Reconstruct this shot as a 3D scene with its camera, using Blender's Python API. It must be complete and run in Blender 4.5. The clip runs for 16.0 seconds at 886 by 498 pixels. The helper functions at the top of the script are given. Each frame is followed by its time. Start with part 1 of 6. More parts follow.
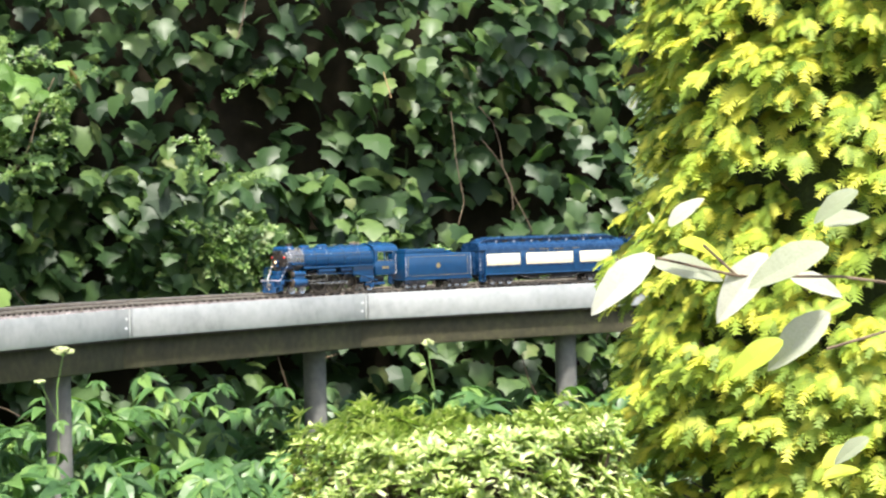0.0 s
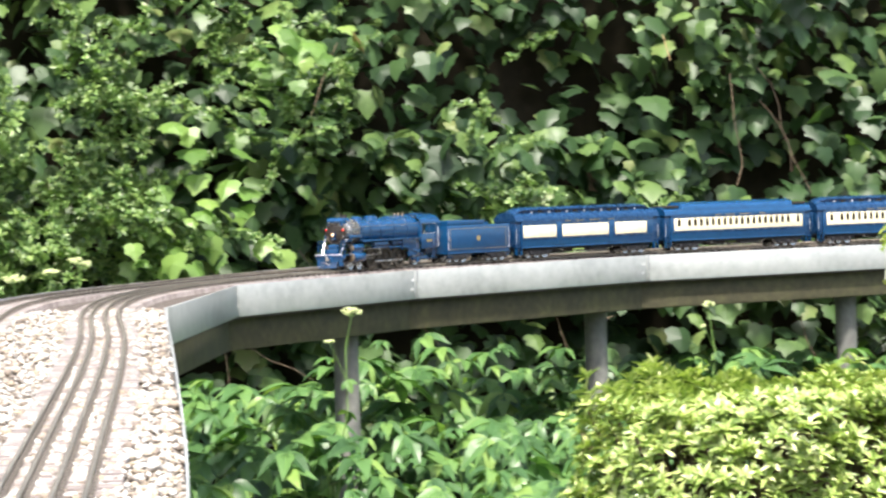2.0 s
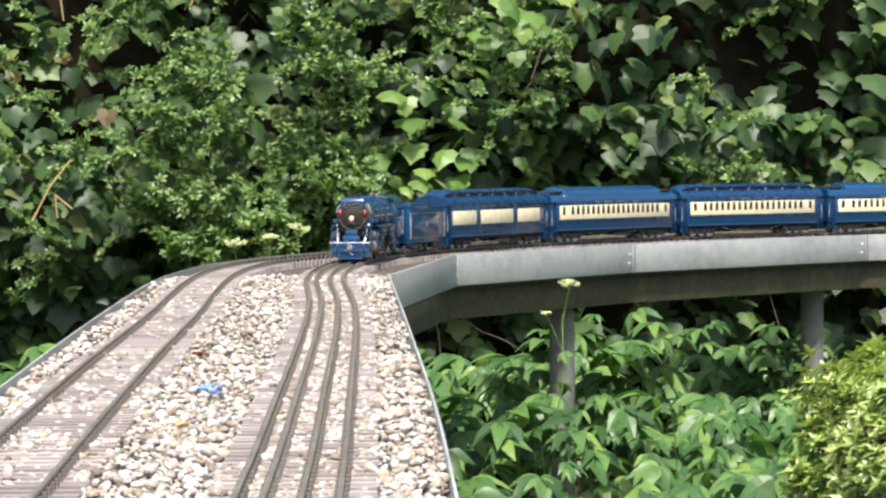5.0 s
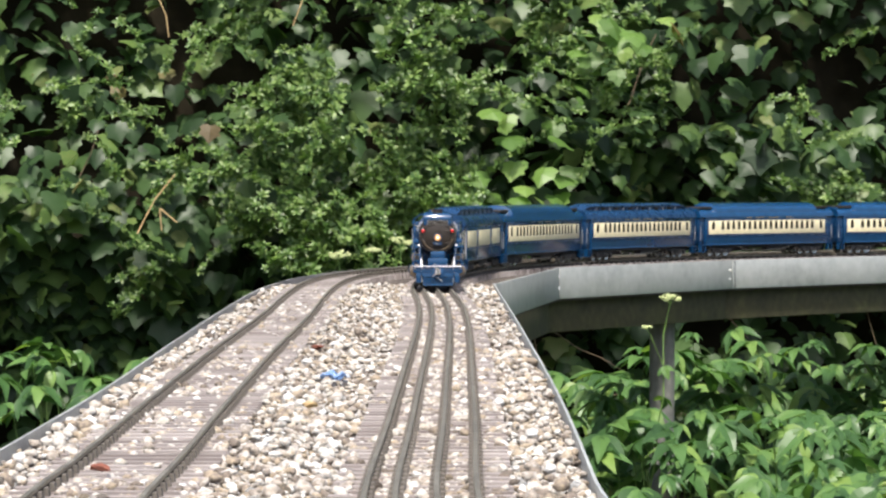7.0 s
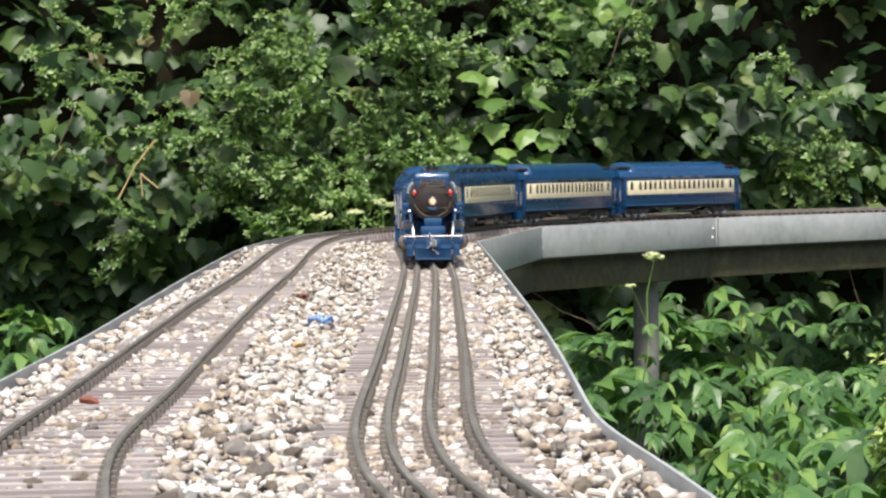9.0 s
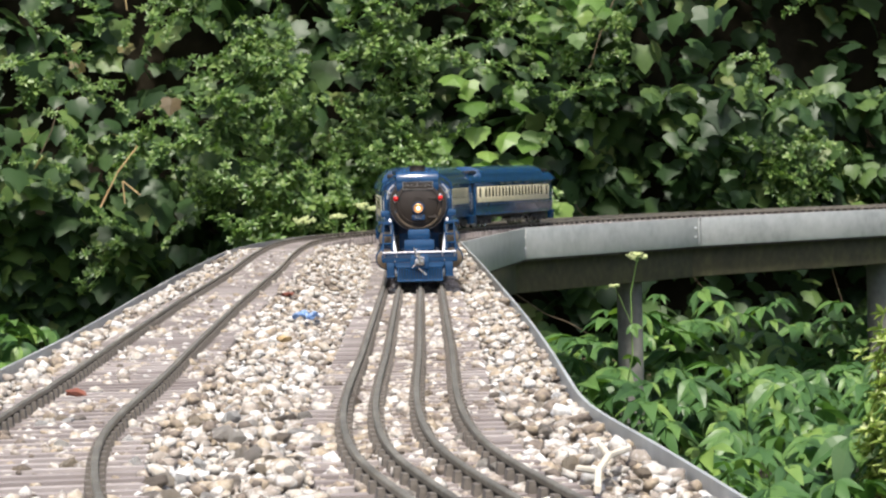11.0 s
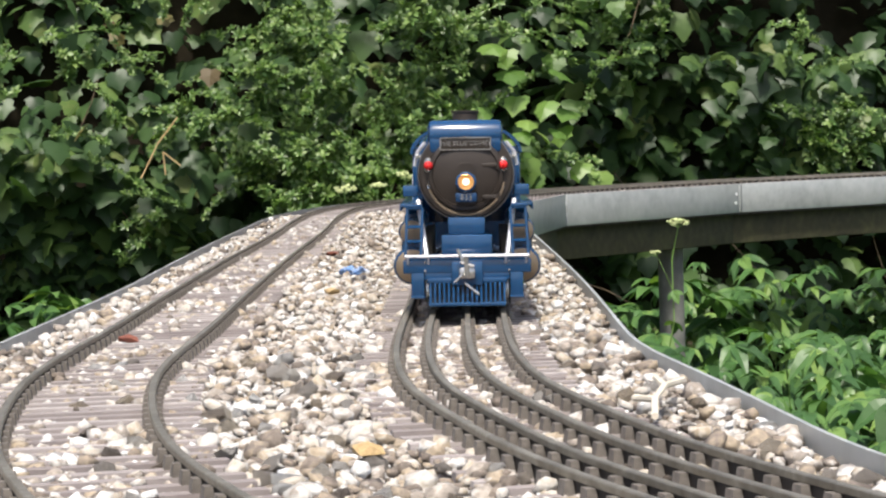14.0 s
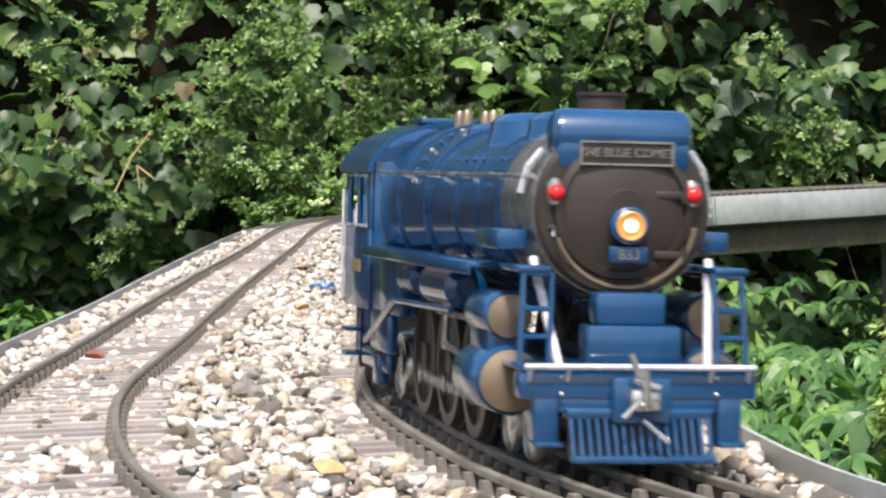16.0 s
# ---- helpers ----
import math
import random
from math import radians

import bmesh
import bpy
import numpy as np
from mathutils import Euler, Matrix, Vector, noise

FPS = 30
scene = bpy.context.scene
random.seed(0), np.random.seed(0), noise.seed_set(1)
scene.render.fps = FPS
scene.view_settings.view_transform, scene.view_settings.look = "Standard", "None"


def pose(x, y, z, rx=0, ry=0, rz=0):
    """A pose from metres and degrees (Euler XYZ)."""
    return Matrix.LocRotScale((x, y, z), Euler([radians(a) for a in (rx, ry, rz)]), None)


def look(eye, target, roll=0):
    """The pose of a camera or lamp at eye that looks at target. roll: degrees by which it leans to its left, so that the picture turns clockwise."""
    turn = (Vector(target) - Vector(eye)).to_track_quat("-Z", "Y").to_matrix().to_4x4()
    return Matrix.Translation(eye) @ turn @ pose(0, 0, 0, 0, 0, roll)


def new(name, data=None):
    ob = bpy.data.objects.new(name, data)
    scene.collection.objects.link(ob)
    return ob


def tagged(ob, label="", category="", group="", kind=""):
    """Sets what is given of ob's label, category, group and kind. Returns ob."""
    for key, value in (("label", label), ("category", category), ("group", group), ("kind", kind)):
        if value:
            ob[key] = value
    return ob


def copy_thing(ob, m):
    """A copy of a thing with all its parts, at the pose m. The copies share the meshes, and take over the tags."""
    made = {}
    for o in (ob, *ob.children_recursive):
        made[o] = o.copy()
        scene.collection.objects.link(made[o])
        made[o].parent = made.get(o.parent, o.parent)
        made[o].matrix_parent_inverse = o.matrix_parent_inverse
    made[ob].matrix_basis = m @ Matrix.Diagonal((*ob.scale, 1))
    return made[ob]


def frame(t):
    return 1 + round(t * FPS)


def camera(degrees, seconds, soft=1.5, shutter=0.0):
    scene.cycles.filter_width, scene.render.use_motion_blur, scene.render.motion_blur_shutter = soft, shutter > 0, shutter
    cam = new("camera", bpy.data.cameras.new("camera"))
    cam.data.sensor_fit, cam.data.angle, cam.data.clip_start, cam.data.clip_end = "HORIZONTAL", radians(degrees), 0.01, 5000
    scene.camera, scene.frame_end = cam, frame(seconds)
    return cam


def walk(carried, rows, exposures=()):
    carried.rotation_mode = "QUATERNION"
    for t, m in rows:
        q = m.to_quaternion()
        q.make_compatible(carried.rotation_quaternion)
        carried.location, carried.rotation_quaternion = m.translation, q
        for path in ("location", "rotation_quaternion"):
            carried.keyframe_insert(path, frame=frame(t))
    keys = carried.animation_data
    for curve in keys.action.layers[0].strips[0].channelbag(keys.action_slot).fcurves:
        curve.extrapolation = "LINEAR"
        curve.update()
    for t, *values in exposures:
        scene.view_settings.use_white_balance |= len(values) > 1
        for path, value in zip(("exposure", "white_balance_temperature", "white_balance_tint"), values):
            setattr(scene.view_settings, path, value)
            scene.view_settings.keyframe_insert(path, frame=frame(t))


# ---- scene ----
# A garden railway: gauge 32 mm and 45 mm track on a raised gravel bed and a curved bridge before an ivy-covered wall.
cam = camera(18.4, 16.0, soft=2.3, shutter=0.5)
PATH = [
    (0, (0.0936, -0.0018, 0.1438), (0.4729, 1.9612, 0.1175), -1.49),
    (0.5, (0.0813, -0.0227, 0.1456), (0.4414, 1.9440, 0.1201), -2.13),
    (1, (0.0777, -0.0257, 0.1474), (0.3891, 1.9490, 0.1024), -1.91),
    (1.5, (0.0675, -0.0397, 0.1492), (0.3122, 1.9443, 0.0964), -2.03),
    (2, (0.0620, -0.0444, 0.1495), (0.2474, 1.9461, 0.0989), -1.60),
    (2.5, (0.0562, -0.0441, 0.1511), (0.1971, 1.9503, 0.1078), -1.12),
    (3, (0.0524, -0.0424, 0.1508), (0.1848, 1.9522, 0.0943), -0.46),
    (3.5, (0.0461, -0.0405, 0.1527), (0.1614, 1.9553, 0.0994), -0.12),
    (4, (0.0385, -0.0392, 0.1485), (0.1278, 1.9579, 0.0907), -0.35),
    (4.5, (0.0331, -0.0340, 0.1444), (0.0915, 1.9638, 0.0751), -0.41),
    (4.7, (0.0321, -0.0323, 0.1449), (0.0828, 1.9659, 0.0771), -0.36),
    (6.8, (0.0116, -0.0651, 0.1240), (-0.0116, 1.9338, 0.0610), -0.48),
    (7, (0.0100, -0.0654, 0.1214), (-0.0146, 1.9339, 0.0764), -0.02),
    (7.5, (0.0051, -0.0635, 0.1150), (-0.0290, 1.9358, 0.0745), 0.28),
    (8, (0.0054, -0.0600, 0.1108), (-0.0196, 1.9396, 0.0804), -0.66),
    (8.5, (0.0064, -0.0575, 0.1066), (-0.0116, 1.9419, 0.0599), -0.54),
    (9, (0.0056, -0.0554, 0.1016), (-0.0045, 1.9436, 0.0370), -0.69),
    (9.5, (0.0050, -0.0542, 0.0967), (-0.0001, 1.9449, 0.0366), -0.89),
    (12, (0.0031, -0.0583, 0.0895), (0.0028, 1.9408, 0.0308), -1.74),
    (12.5, (0.0017, -0.0581, 0.0863), (-0.0035, 1.9406, 0.0133), -1.87),
    (13, (0.0012, -0.0579, 0.0862), (-0.0162, 1.9402, -0.0010), -1.74),
    (13.5, (0.0004, -0.0583, 0.0855), (-0.0182, 1.9404, 0.0137), -1.68),
    (14, (-0.0013, -0.0598, 0.0797), (-0.0264, 1.9386, 0.0044), -1.88),
    (14.5, (-0.0011, -0.0608, 0.0789), (-0.0204, 1.9380, 0.0131), -1.81),
    (15, (-0.0003, -0.0600, 0.0788), (-0.0179, 1.9387, 0.0080), -1.99),
    (15.5, (0.0006, -0.0594, 0.0808), (-0.0194, 1.9393, 0.0105), -1.83),
    (16, (0.0027, -0.0591, 0.0808), (-0.0049, 1.9398, 0.0140), -1.92),
]
walk(cam, [(t, look(eye, target, roll)) for t, eye, target, roll in PATH],
     exposures=[(0.0, 1.28), (1.5, 1.38), (3.0, 1.2), (4.7, 0.85), (6.8, 0.57), (8.5, 0.56), (9.5, 0.5), (11.8, 0.42), (14.5, 0.44), (16.0, 0.75)])

# ---- light: bright hazy sky with a soft sun ----
world = bpy.data.worlds.new("world")
scene.world = world
world.use_nodes = True
wn = world.node_tree.nodes
sky = wn.new("ShaderNodeTexSky")
sky.sky_type = "NISHITA"
sky.sun_disc = False
SUN_UP, SUN_TURN = 62, 184
sky.sun_elevation, sky.sun_rotation = radians(SUN_UP), radians(SUN_TURN)
sky.dust_density = 4.0
wn["Background"].inputs["Strength"].default_value = 0.14
world.node_tree.links.new(sky.outputs["Color"], wn["Background"].inputs["Color"])
sun = new("sun", bpy.data.lights.new("sun", "SUN"))
sun.data.energy, sun.data.angle, sun.data.color = 4.2, radians(5), (1.0, 0.95, 0.86)
sun_way = Vector((math.sin(radians(SUN_TURN)) * math.cos(radians(SUN_UP)), math.cos(radians(SUN_TURN)) * math.cos(radians(SUN_UP)), math.sin(radians(SUN_UP))))
sun.matrix_world = look(sun_way * 20, (0, 0, 0))


# ---- materials ----
def material(name, rough=0.6, metal=0.0, spec=0.5):
    m = bpy.data.materials.new(name)
    m.use_nodes = True
    b = m.node_tree.nodes["Principled BSDF"]
    b.inputs["Roughness"].default_value, b.inputs["Metallic"].default_value = rough, metal
    b.inputs["Specular IOR Level"].default_value = spec
    return m, m.node_tree.nodes, m.node_tree.links, b


def ramp(nodes, stops):
    r = nodes.new("ShaderNodeValToRGB")
    el = r.color_ramp.elements
    while len(el) < len(stops):
        el.new(0.5)
    for e, (p, c) in zip(el, stops):
        e.position, e.color = p, (*c, 1)
    return r


def mottled(name, stops, scale, rough=0.6, metal=0.0, bump=0.3, fine=6.0, spec=0.5, detail=6.0, rough_var=0.15):
    """Colour from large stains and fine grain together, with a relief of the grain."""
    m, n, l, b = material(name, rough, metal, spec)
    co = n.new("ShaderNodeTexCoord")
    big, small = n.new("ShaderNodeTexNoise"), n.new("ShaderNodeTexNoise")
    big.inputs["Scale"].default_value, small.inputs["Scale"].default_value = scale, scale * fine
    big.inputs["Detail"].default_value = small.inputs["Detail"].default_value = detail
    mix = n.new("ShaderNodeMath")
    mix.operation = "MULTIPLY_ADD"
    mix.inputs[1].default_value = 0.55
    half = n.new("ShaderNodeMath")
    half.operation = "MULTIPLY"
    half.inputs[1].default_value = 0.45
    r = ramp(n, stops)
    for t in (big, small):
        l.new(co.outputs["Object"], t.inputs["Vector"])
    l.new(small.outputs["Fac"], half.inputs[0])
    l.new(big.outputs["Fac"], mix.inputs[0])
    l.new(half.outputs[0], mix.inputs[2])
    l.new(mix.outputs[0], r.inputs["Fac"])
    l.new(r.outputs["Color"], b.inputs["Base Color"])
    rr = n.new("ShaderNodeMapRange")
    rr.inputs["To Min"].default_value, rr.inputs["To Max"].default_value = max(0.05, rough - rough_var), min(1, rough + rough_var)
    l.new(big.outputs["Fac"], rr.inputs["Value"])
    l.new(rr.outputs[0], b.inputs["Roughness"])
    bp = n.new("ShaderNodeBump")
    bp.inputs["Strength"].default_value, bp.inputs["Distance"].default_value = bump, 0.002
    l.new(small.outputs["Fac"], bp.inputs["Height"])
    l.new(bp.outputs["Normal"], b.inputs["Normal"])
    return m


def varied(name, stops, rough=0.5, spec=0.5, through_light=0.0, grain=40.0, amount=0.25, bump=0.2, glow_tint=None):
    """A colour of its own for every piece or island, with a fine grain on it; some light passes through leaves."""
    m, n, l, b = material(name, rough, 0.0, spec)
    info, geo, co = n.new("ShaderNodeObjectInfo"), n.new("ShaderNodeNewGeometry"), n.new("ShaderNodeTexCoord")
    add, fr, tex = n.new("ShaderNodeMath"), n.new("ShaderNodeMath"), n.new("ShaderNodeTexNoise")
    add.operation, fr.operation = "MULTIPLY_ADD", "FRACT"
    add.inputs[1].default_value = 7.31
    l.new(info.outputs["Random"], add.inputs[0])
    l.new(geo.outputs["Random Per Island"], add.inputs[2])
    l.new(add.outputs[0], fr.inputs[0])
    tex.inputs["Scale"].default_value, tex.inputs["Detail"].default_value = grain, 5
    l.new(co.outputs["Object"], tex.inputs["Vector"])
    mixv = n.new("ShaderNodeMath")
    mixv.operation = "MULTIPLY_ADD"
    mixv.inputs[1].default_value = amount
    off = n.new("ShaderNodeMath")
    off.operation = "SUBTRACT"
    off.inputs[1].default_value = amount / 2
    l.new(fr.outputs[0], off.inputs[0])
    l.new(tex.outputs["Fac"], mixv.inputs[0])
    l.new(off.outputs[0], mixv.inputs[2])
    r = ramp(n, stops)
    l.new(mixv.outputs[0], r.inputs["Fac"])
    l.new(r.outputs["Color"], b.inputs["Base Color"])
    bp = n.new("ShaderNodeBump")
    bp.inputs["Strength"].default_value, bp.inputs["Distance"].default_value = bump, 0.001
    l.new(tex.outputs["Fac"], bp.inputs["Height"])
    l.new(bp.outputs["Normal"], b.inputs["Normal"])
    if through_light:
        tr, mx = n.new("ShaderNodeBsdfTranslucent"), n.new("ShaderNodeMixShader")
        tint = n.new("ShaderNodeMix")
        tint.data_type, tint.blend_type = "RGBA", "MULTIPLY"
        tint.inputs["Factor"].default_value = 1.0
        tint.inputs[7].default_value = (*(glow_tint or (1.3, 1.5, 0.6)), 1)
        l.new(r.outputs["Color"], tint.inputs[6])
        l.new(tint.outputs[2], tr.inputs["Color"])
        mx.inputs["Fac"].default_value = through_light
        l.new(b.outputs[0], mx.inputs[1])
        l.new(tr.outputs[0], mx.inputs[2])
        l.new(mx.outputs[0], n["Material Output"].inputs["Surface"])
    return m


def plain(name, col, rough=0.4, metal=0.0, spec=0.5, emit=0.0):
    """Paint or metal on small pieces, with a faint unevenness of gloss."""
    m, n, l, b = material(name, rough, metal, spec)
    tex, r, co = n.new("ShaderNodeTexNoise"), n.new("ShaderNodeMapRange"), n.new("ShaderNodeTexCoord")
    l.new(co.outputs["Object"], tex.inputs["Vector"])
    tex.inputs["Scale"].default_value = 90
    r.inputs["To Min"].default_value, r.inputs["To Max"].default_value = max(0.04, rough - 0.12), min(1, rough + 0.12)
    l.new(tex.outputs["Fac"], r.inputs["Value"])
    l.new(r.outputs[0], b.inputs["Roughness"])
    c2 = ramp(n, [(0.3, tuple(v * 0.86 for v in col)), (0.7, tuple(min(1, v * 1.1) for v in col))])
    l.new(tex.outputs["Fac"], c2.inputs["Fac"])
    l.new(c2.outputs["Color"], b.inputs["Base Color"])
    if emit:
        b.inputs["Emission Color"].default_value, b.inputs["Emission Strength"].default_value = (*col, 1), emit
    return m


STEEL = mottled("galvanised_steel", [(0.25, (0.27, 0.285, 0.285)), (0.5, (0.42, 0.437, 0.435)), (0.75, (0.53, 0.545, 0.54))], 7, rough=0.45, metal=0.25, bump=0.08, fine=9)
DARKWOOD = mottled("mossy_dark_timber", [(0.25, (0.028, 0.025, 0.015)), (0.5, (0.066, 0.060, 0.032)), (0.75, (0.115, 0.115, 0.05))], 12, rough=0.85, bump=0.5)
ZINC = mottled("bright_zinc", [(0.3, (0.55, 0.56, 0.57)), (0.7, (0.76, 0.77, 0.78))], 60, rough=0.4, metal=0.2, bump=0.1)
POST = mottled("weathered_grey_post", [(0.25, (0.09, 0.09, 0.085)), (0.5, (0.16, 0.16, 0.15)), (0.75, (0.24, 0.235, 0.21))], 14, rough=0.75, bump=0.3)
SOIL = mottled("dark_soil", [(0.2, (0.012, 0.010, 0.007)), (0.5, (0.03, 0.024, 0.016)), (0.8, (0.06, 0.05, 0.03))], 9, rough=0.95, bump=0.8)
# near-black wall colour carries the shade between and behind the ivy leaves
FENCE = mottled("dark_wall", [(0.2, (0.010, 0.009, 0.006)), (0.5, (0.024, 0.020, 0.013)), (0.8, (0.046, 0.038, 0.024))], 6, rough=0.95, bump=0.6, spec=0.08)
# darker than the pebbles: shade in the gaps is put into the bed colour
BED = mottled("gravel_bed", [(0.3, (0.025, 0.02, 0.018)), (0.5, (0.07, 0.056, 0.048)), (0.7, (0.20, 0.165, 0.14))], 160, rough=0.9, bump=0.8)
STONE = varied("pebble", [(0.0, (0.12, 0.098, 0.082)), (0.12, (0.19, 0.155, 0.128)), (0.28, (0.35, 0.285, 0.205)), (0.40, (0.42, 0.375, 0.32)), (0.55, (0.54, 0.52, 0.49)), (0.70, (0.24, 0.205, 0.175)), (0.82, (0.38, 0.335, 0.29)), (1.0, (0.65, 0.65, 0.645))], rough=0.8, grain=380, amount=0.6, bump=1.0)
RAIL = mottled("oxidised_rail", [(0.25, (0.16, 0.142, 0.115)), (0.5, (0.27, 0.245, 0.20)), (0.75, (0.44, 0.41, 0.35))], 40, rough=0.5, metal=0.7, bump=0.15)
CHAIR = mottled("faded_rail_chair", [(0.25, (0.08, 0.068, 0.058)), (0.5, (0.13, 0.114, 0.100)), (0.75, (0.21, 0.19, 0.168))], 60, rough=0.8, bump=0.2)
# shade under the rail heads as a colour; also the panels' dark joint line
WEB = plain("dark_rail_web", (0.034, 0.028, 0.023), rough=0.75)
TIE = varied("weathered_sleeper", [(0.0, (0.20, 0.170, 0.164)), (0.5, (0.27, 0.238, 0.230)), (1.0, (0.36, 0.322, 0.312))], rough=0.85, grain=120, amount=0.4, bump=0.5)
IVY = varied("ivy_leaf", [(0.0, (0.022, 0.047, 0.019)), (0.4, (0.042, 0.086, 0.031)), (0.72, (0.072, 0.130, 0.043)), (0.92, (0.125, 0.20, 0.055)), (1.0, (0.17, 0.20, 0.075))], rough=0.44, spec=0.4, through_light=0.32, grain=60, amount=0.2)
FRESH_IVY = varied("fresh_ivy_leaf", [(0.0, (0.085, 0.165, 0.036)), (0.6, (0.135, 0.24, 0.055)), (1.0, (0.22, 0.33, 0.085))], rough=0.4, spec=0.45, through_light=0.35, grain=60, amount=0.2)
YELLOWED_IVY = varied("yellowed_ivy_leaf", [(0.0, (0.07, 0.042, 0.016)), (0.6, (0.12, 0.092, 0.024)), (1.0, (0.15, 0.14, 0.045))], rough=0.55, through_light=0.3, grain=60, amount=0.3)
SPRIG = varied("small_shrub_leaf", [(0.0, (0.045, 0.095, 0.024)), (0.5, (0.105, 0.19, 0.046)), (1.0, (0.22, 0.31, 0.10))], rough=0.38, through_light=0.25, amount=0.15)
ELDER = varied("ground_elder_leaf", [(0.0, (0.042, 0.095, 0.034)), (0.5, (0.075, 0.165, 0.052)), (0.85, (0.13, 0.24, 0.07)), (1.0, (0.21, 0.32, 0.08))], rough=0.4, spec=0.4, through_light=0.3, amount=0.2)
BUSHLEAF = varied("bush_leaf", [(0.0, (0.11, 0.18, 0.035)), (0.5, (0.28, 0.37, 0.10)), (0.85, (0.45, 0.51, 0.19)), (1.0, (0.60, 0.63, 0.36))], rough=0.3, through_light=0.25, amount=0.2)
YEW = varied("golden_yew_needles", [(0.0, (0.13, 0.21, 0.026)), (0.5, (0.30, 0.39, 0.048)), (1.0, (0.60, 0.57, 0.075))], rough=0.55, spec=0.3, through_light=0.3, amount=0.15, glow_tint=(1.25, 1.3, 0.4))
TWIG = mottled("twig_bark", [(0.25, (0.05, 0.035, 0.022)), (0.5, (0.13, 0.095, 0.06)), (0.75, (0.24, 0.19, 0.12))], 60, rough=0.85, bump=0.5)
# much darker than the needles: the shade inside the yew is in the colour
YEW_SHADE = mottled("yew_inside", [(0.3, (0.012, 0.020, 0.004)), (0.5, (0.03, 0.045, 0.008)), (0.7, (0.06, 0.085, 0.012))], 40, rough=0.95, bump=0.9)
STALK = plain("green_stalk", (0.16, 0.27, 0.07), rough=0.5)
UMBEL = plain("cream_floret", (0.52, 0.58, 0.28), rough=0.7)


# ---- mesh helpers ----
def mesh_of(name, verts, faces, mat, smooth=False):
    me = bpy.data.meshes.new(name)
    me.from_pydata([tuple(map(float, v)) for v in verts], [], faces)
    me.materials.append(mat)
    if smooth:
        me.shade_smooth()
    return me


def part(name, bm, mat, parent, label="", smooth=True, at=None):
    """Links a bmesh as one mesh object under a thing or a part."""
    me = bpy.data.meshes.new(name)
    bm.normal_update()
    bm.to_mesh(me)
    bm.free()
    me.materials.append(mat)
    if smooth:
        me.shade_smooth()
        me.set_sharp_from_angle(angle=radians(35))
    ob = new(name, me)
    if parent:
        ob.parent = parent
    if at is not None:
        ob.matrix_local = at
    if label:
        tagged(ob, label)
    return ob


def box(bm, c, size, bevel=0.0, m=None):
    """A box, with its edges rounded off."""
    made = bmesh.ops.create_cube(bm, size=1.0, matrix=(m or Matrix()) @ Matrix.Translation(c) @ Matrix.Diagonal((*size, 1)))
    if bevel:
        edges = {e for v in made["verts"] for e in v.link_edges}
        bmesh.ops.bevel(bm, geom=list(edges), offset=bevel, segments=2, affect="EDGES", profile=0.5)


def rod(bm, a, b, r, seg=10, r2=None):
    """A round bar from a to b."""
    a, b = Vector(a), Vector(b)
    way = b - a
    m = Matrix.Translation((a + b) / 2) @ way.to_track_quat("Z", "Y").to_matrix().to_4x4()
    bmesh.ops.create_cone(bm, cap_ends=True, segments=seg, radius1=r, radius2=r if r2 is None else r2, depth=way.length, matrix=m)


def lathe(bm, profile, seg, m):
    """Turns a profile of (radius, height) round the local z axis of m."""
    rings = []
    for r, z in profile:
        rings.append([bm.verts.new(m @ Vector((r * math.cos(2 * math.pi * k / seg), r * math.sin(2 * math.pi * k / seg), z))) for k in range(seg)])
    for a, b in zip(rings, rings[1:]):
        for k in range(seg):
            bm.faces.new((a[k], a[(k + 1) % seg], b[(k + 1) % seg], b[k]))
    bm.faces.new(rings[0][::-1])
    bm.faces.new(rings[-1])


def sweep(bm, outline, line, m=None, closed=True):
    """Carries a flat outline (across, up) along a line of places and sideways directions."""
    rings = [[bm.verts.new((p[0] + u * side[0], p[1] + u * side[1], p[2] + v)) for u, v in outline] for p, side in line]
    k = len(outline)
    for a, b in zip(rings, rings[1:]):
        for i in range(k if closed else k - 1):
            bm.faces.new((a[i], a[(i + 1) % k], b[(i + 1) % k], b[i]))
    if closed:
        bm.faces.new(rings[0][::-1])
        bm.faces.new(rings[-1])


def turns(n, rng, yaw, pitch, roll):
    """n turn matrices from arrays of yaw, pitch and roll."""
    cy, sy, cp, sp, cr, sr = np.cos(yaw), np.sin(yaw), np.cos(pitch), np.sin(pitch), np.cos(roll), np.sin(roll)
    z, o = np.zeros(n), np.ones(n)
    rz = np.array([[cy, -sy, z], [sy, cy, z], [z, z, o]]).transpose(2, 0, 1)
    rx = np.array([[o, z, z], [z, cp, -sp], [z, sp, cp]]).transpose(2, 0, 1)
    ry = np.array([[cr, z, sr], [z, o, z], [-sr, z, cr]]).transpose(2, 0, 1)
    return rz @ rx @ ry


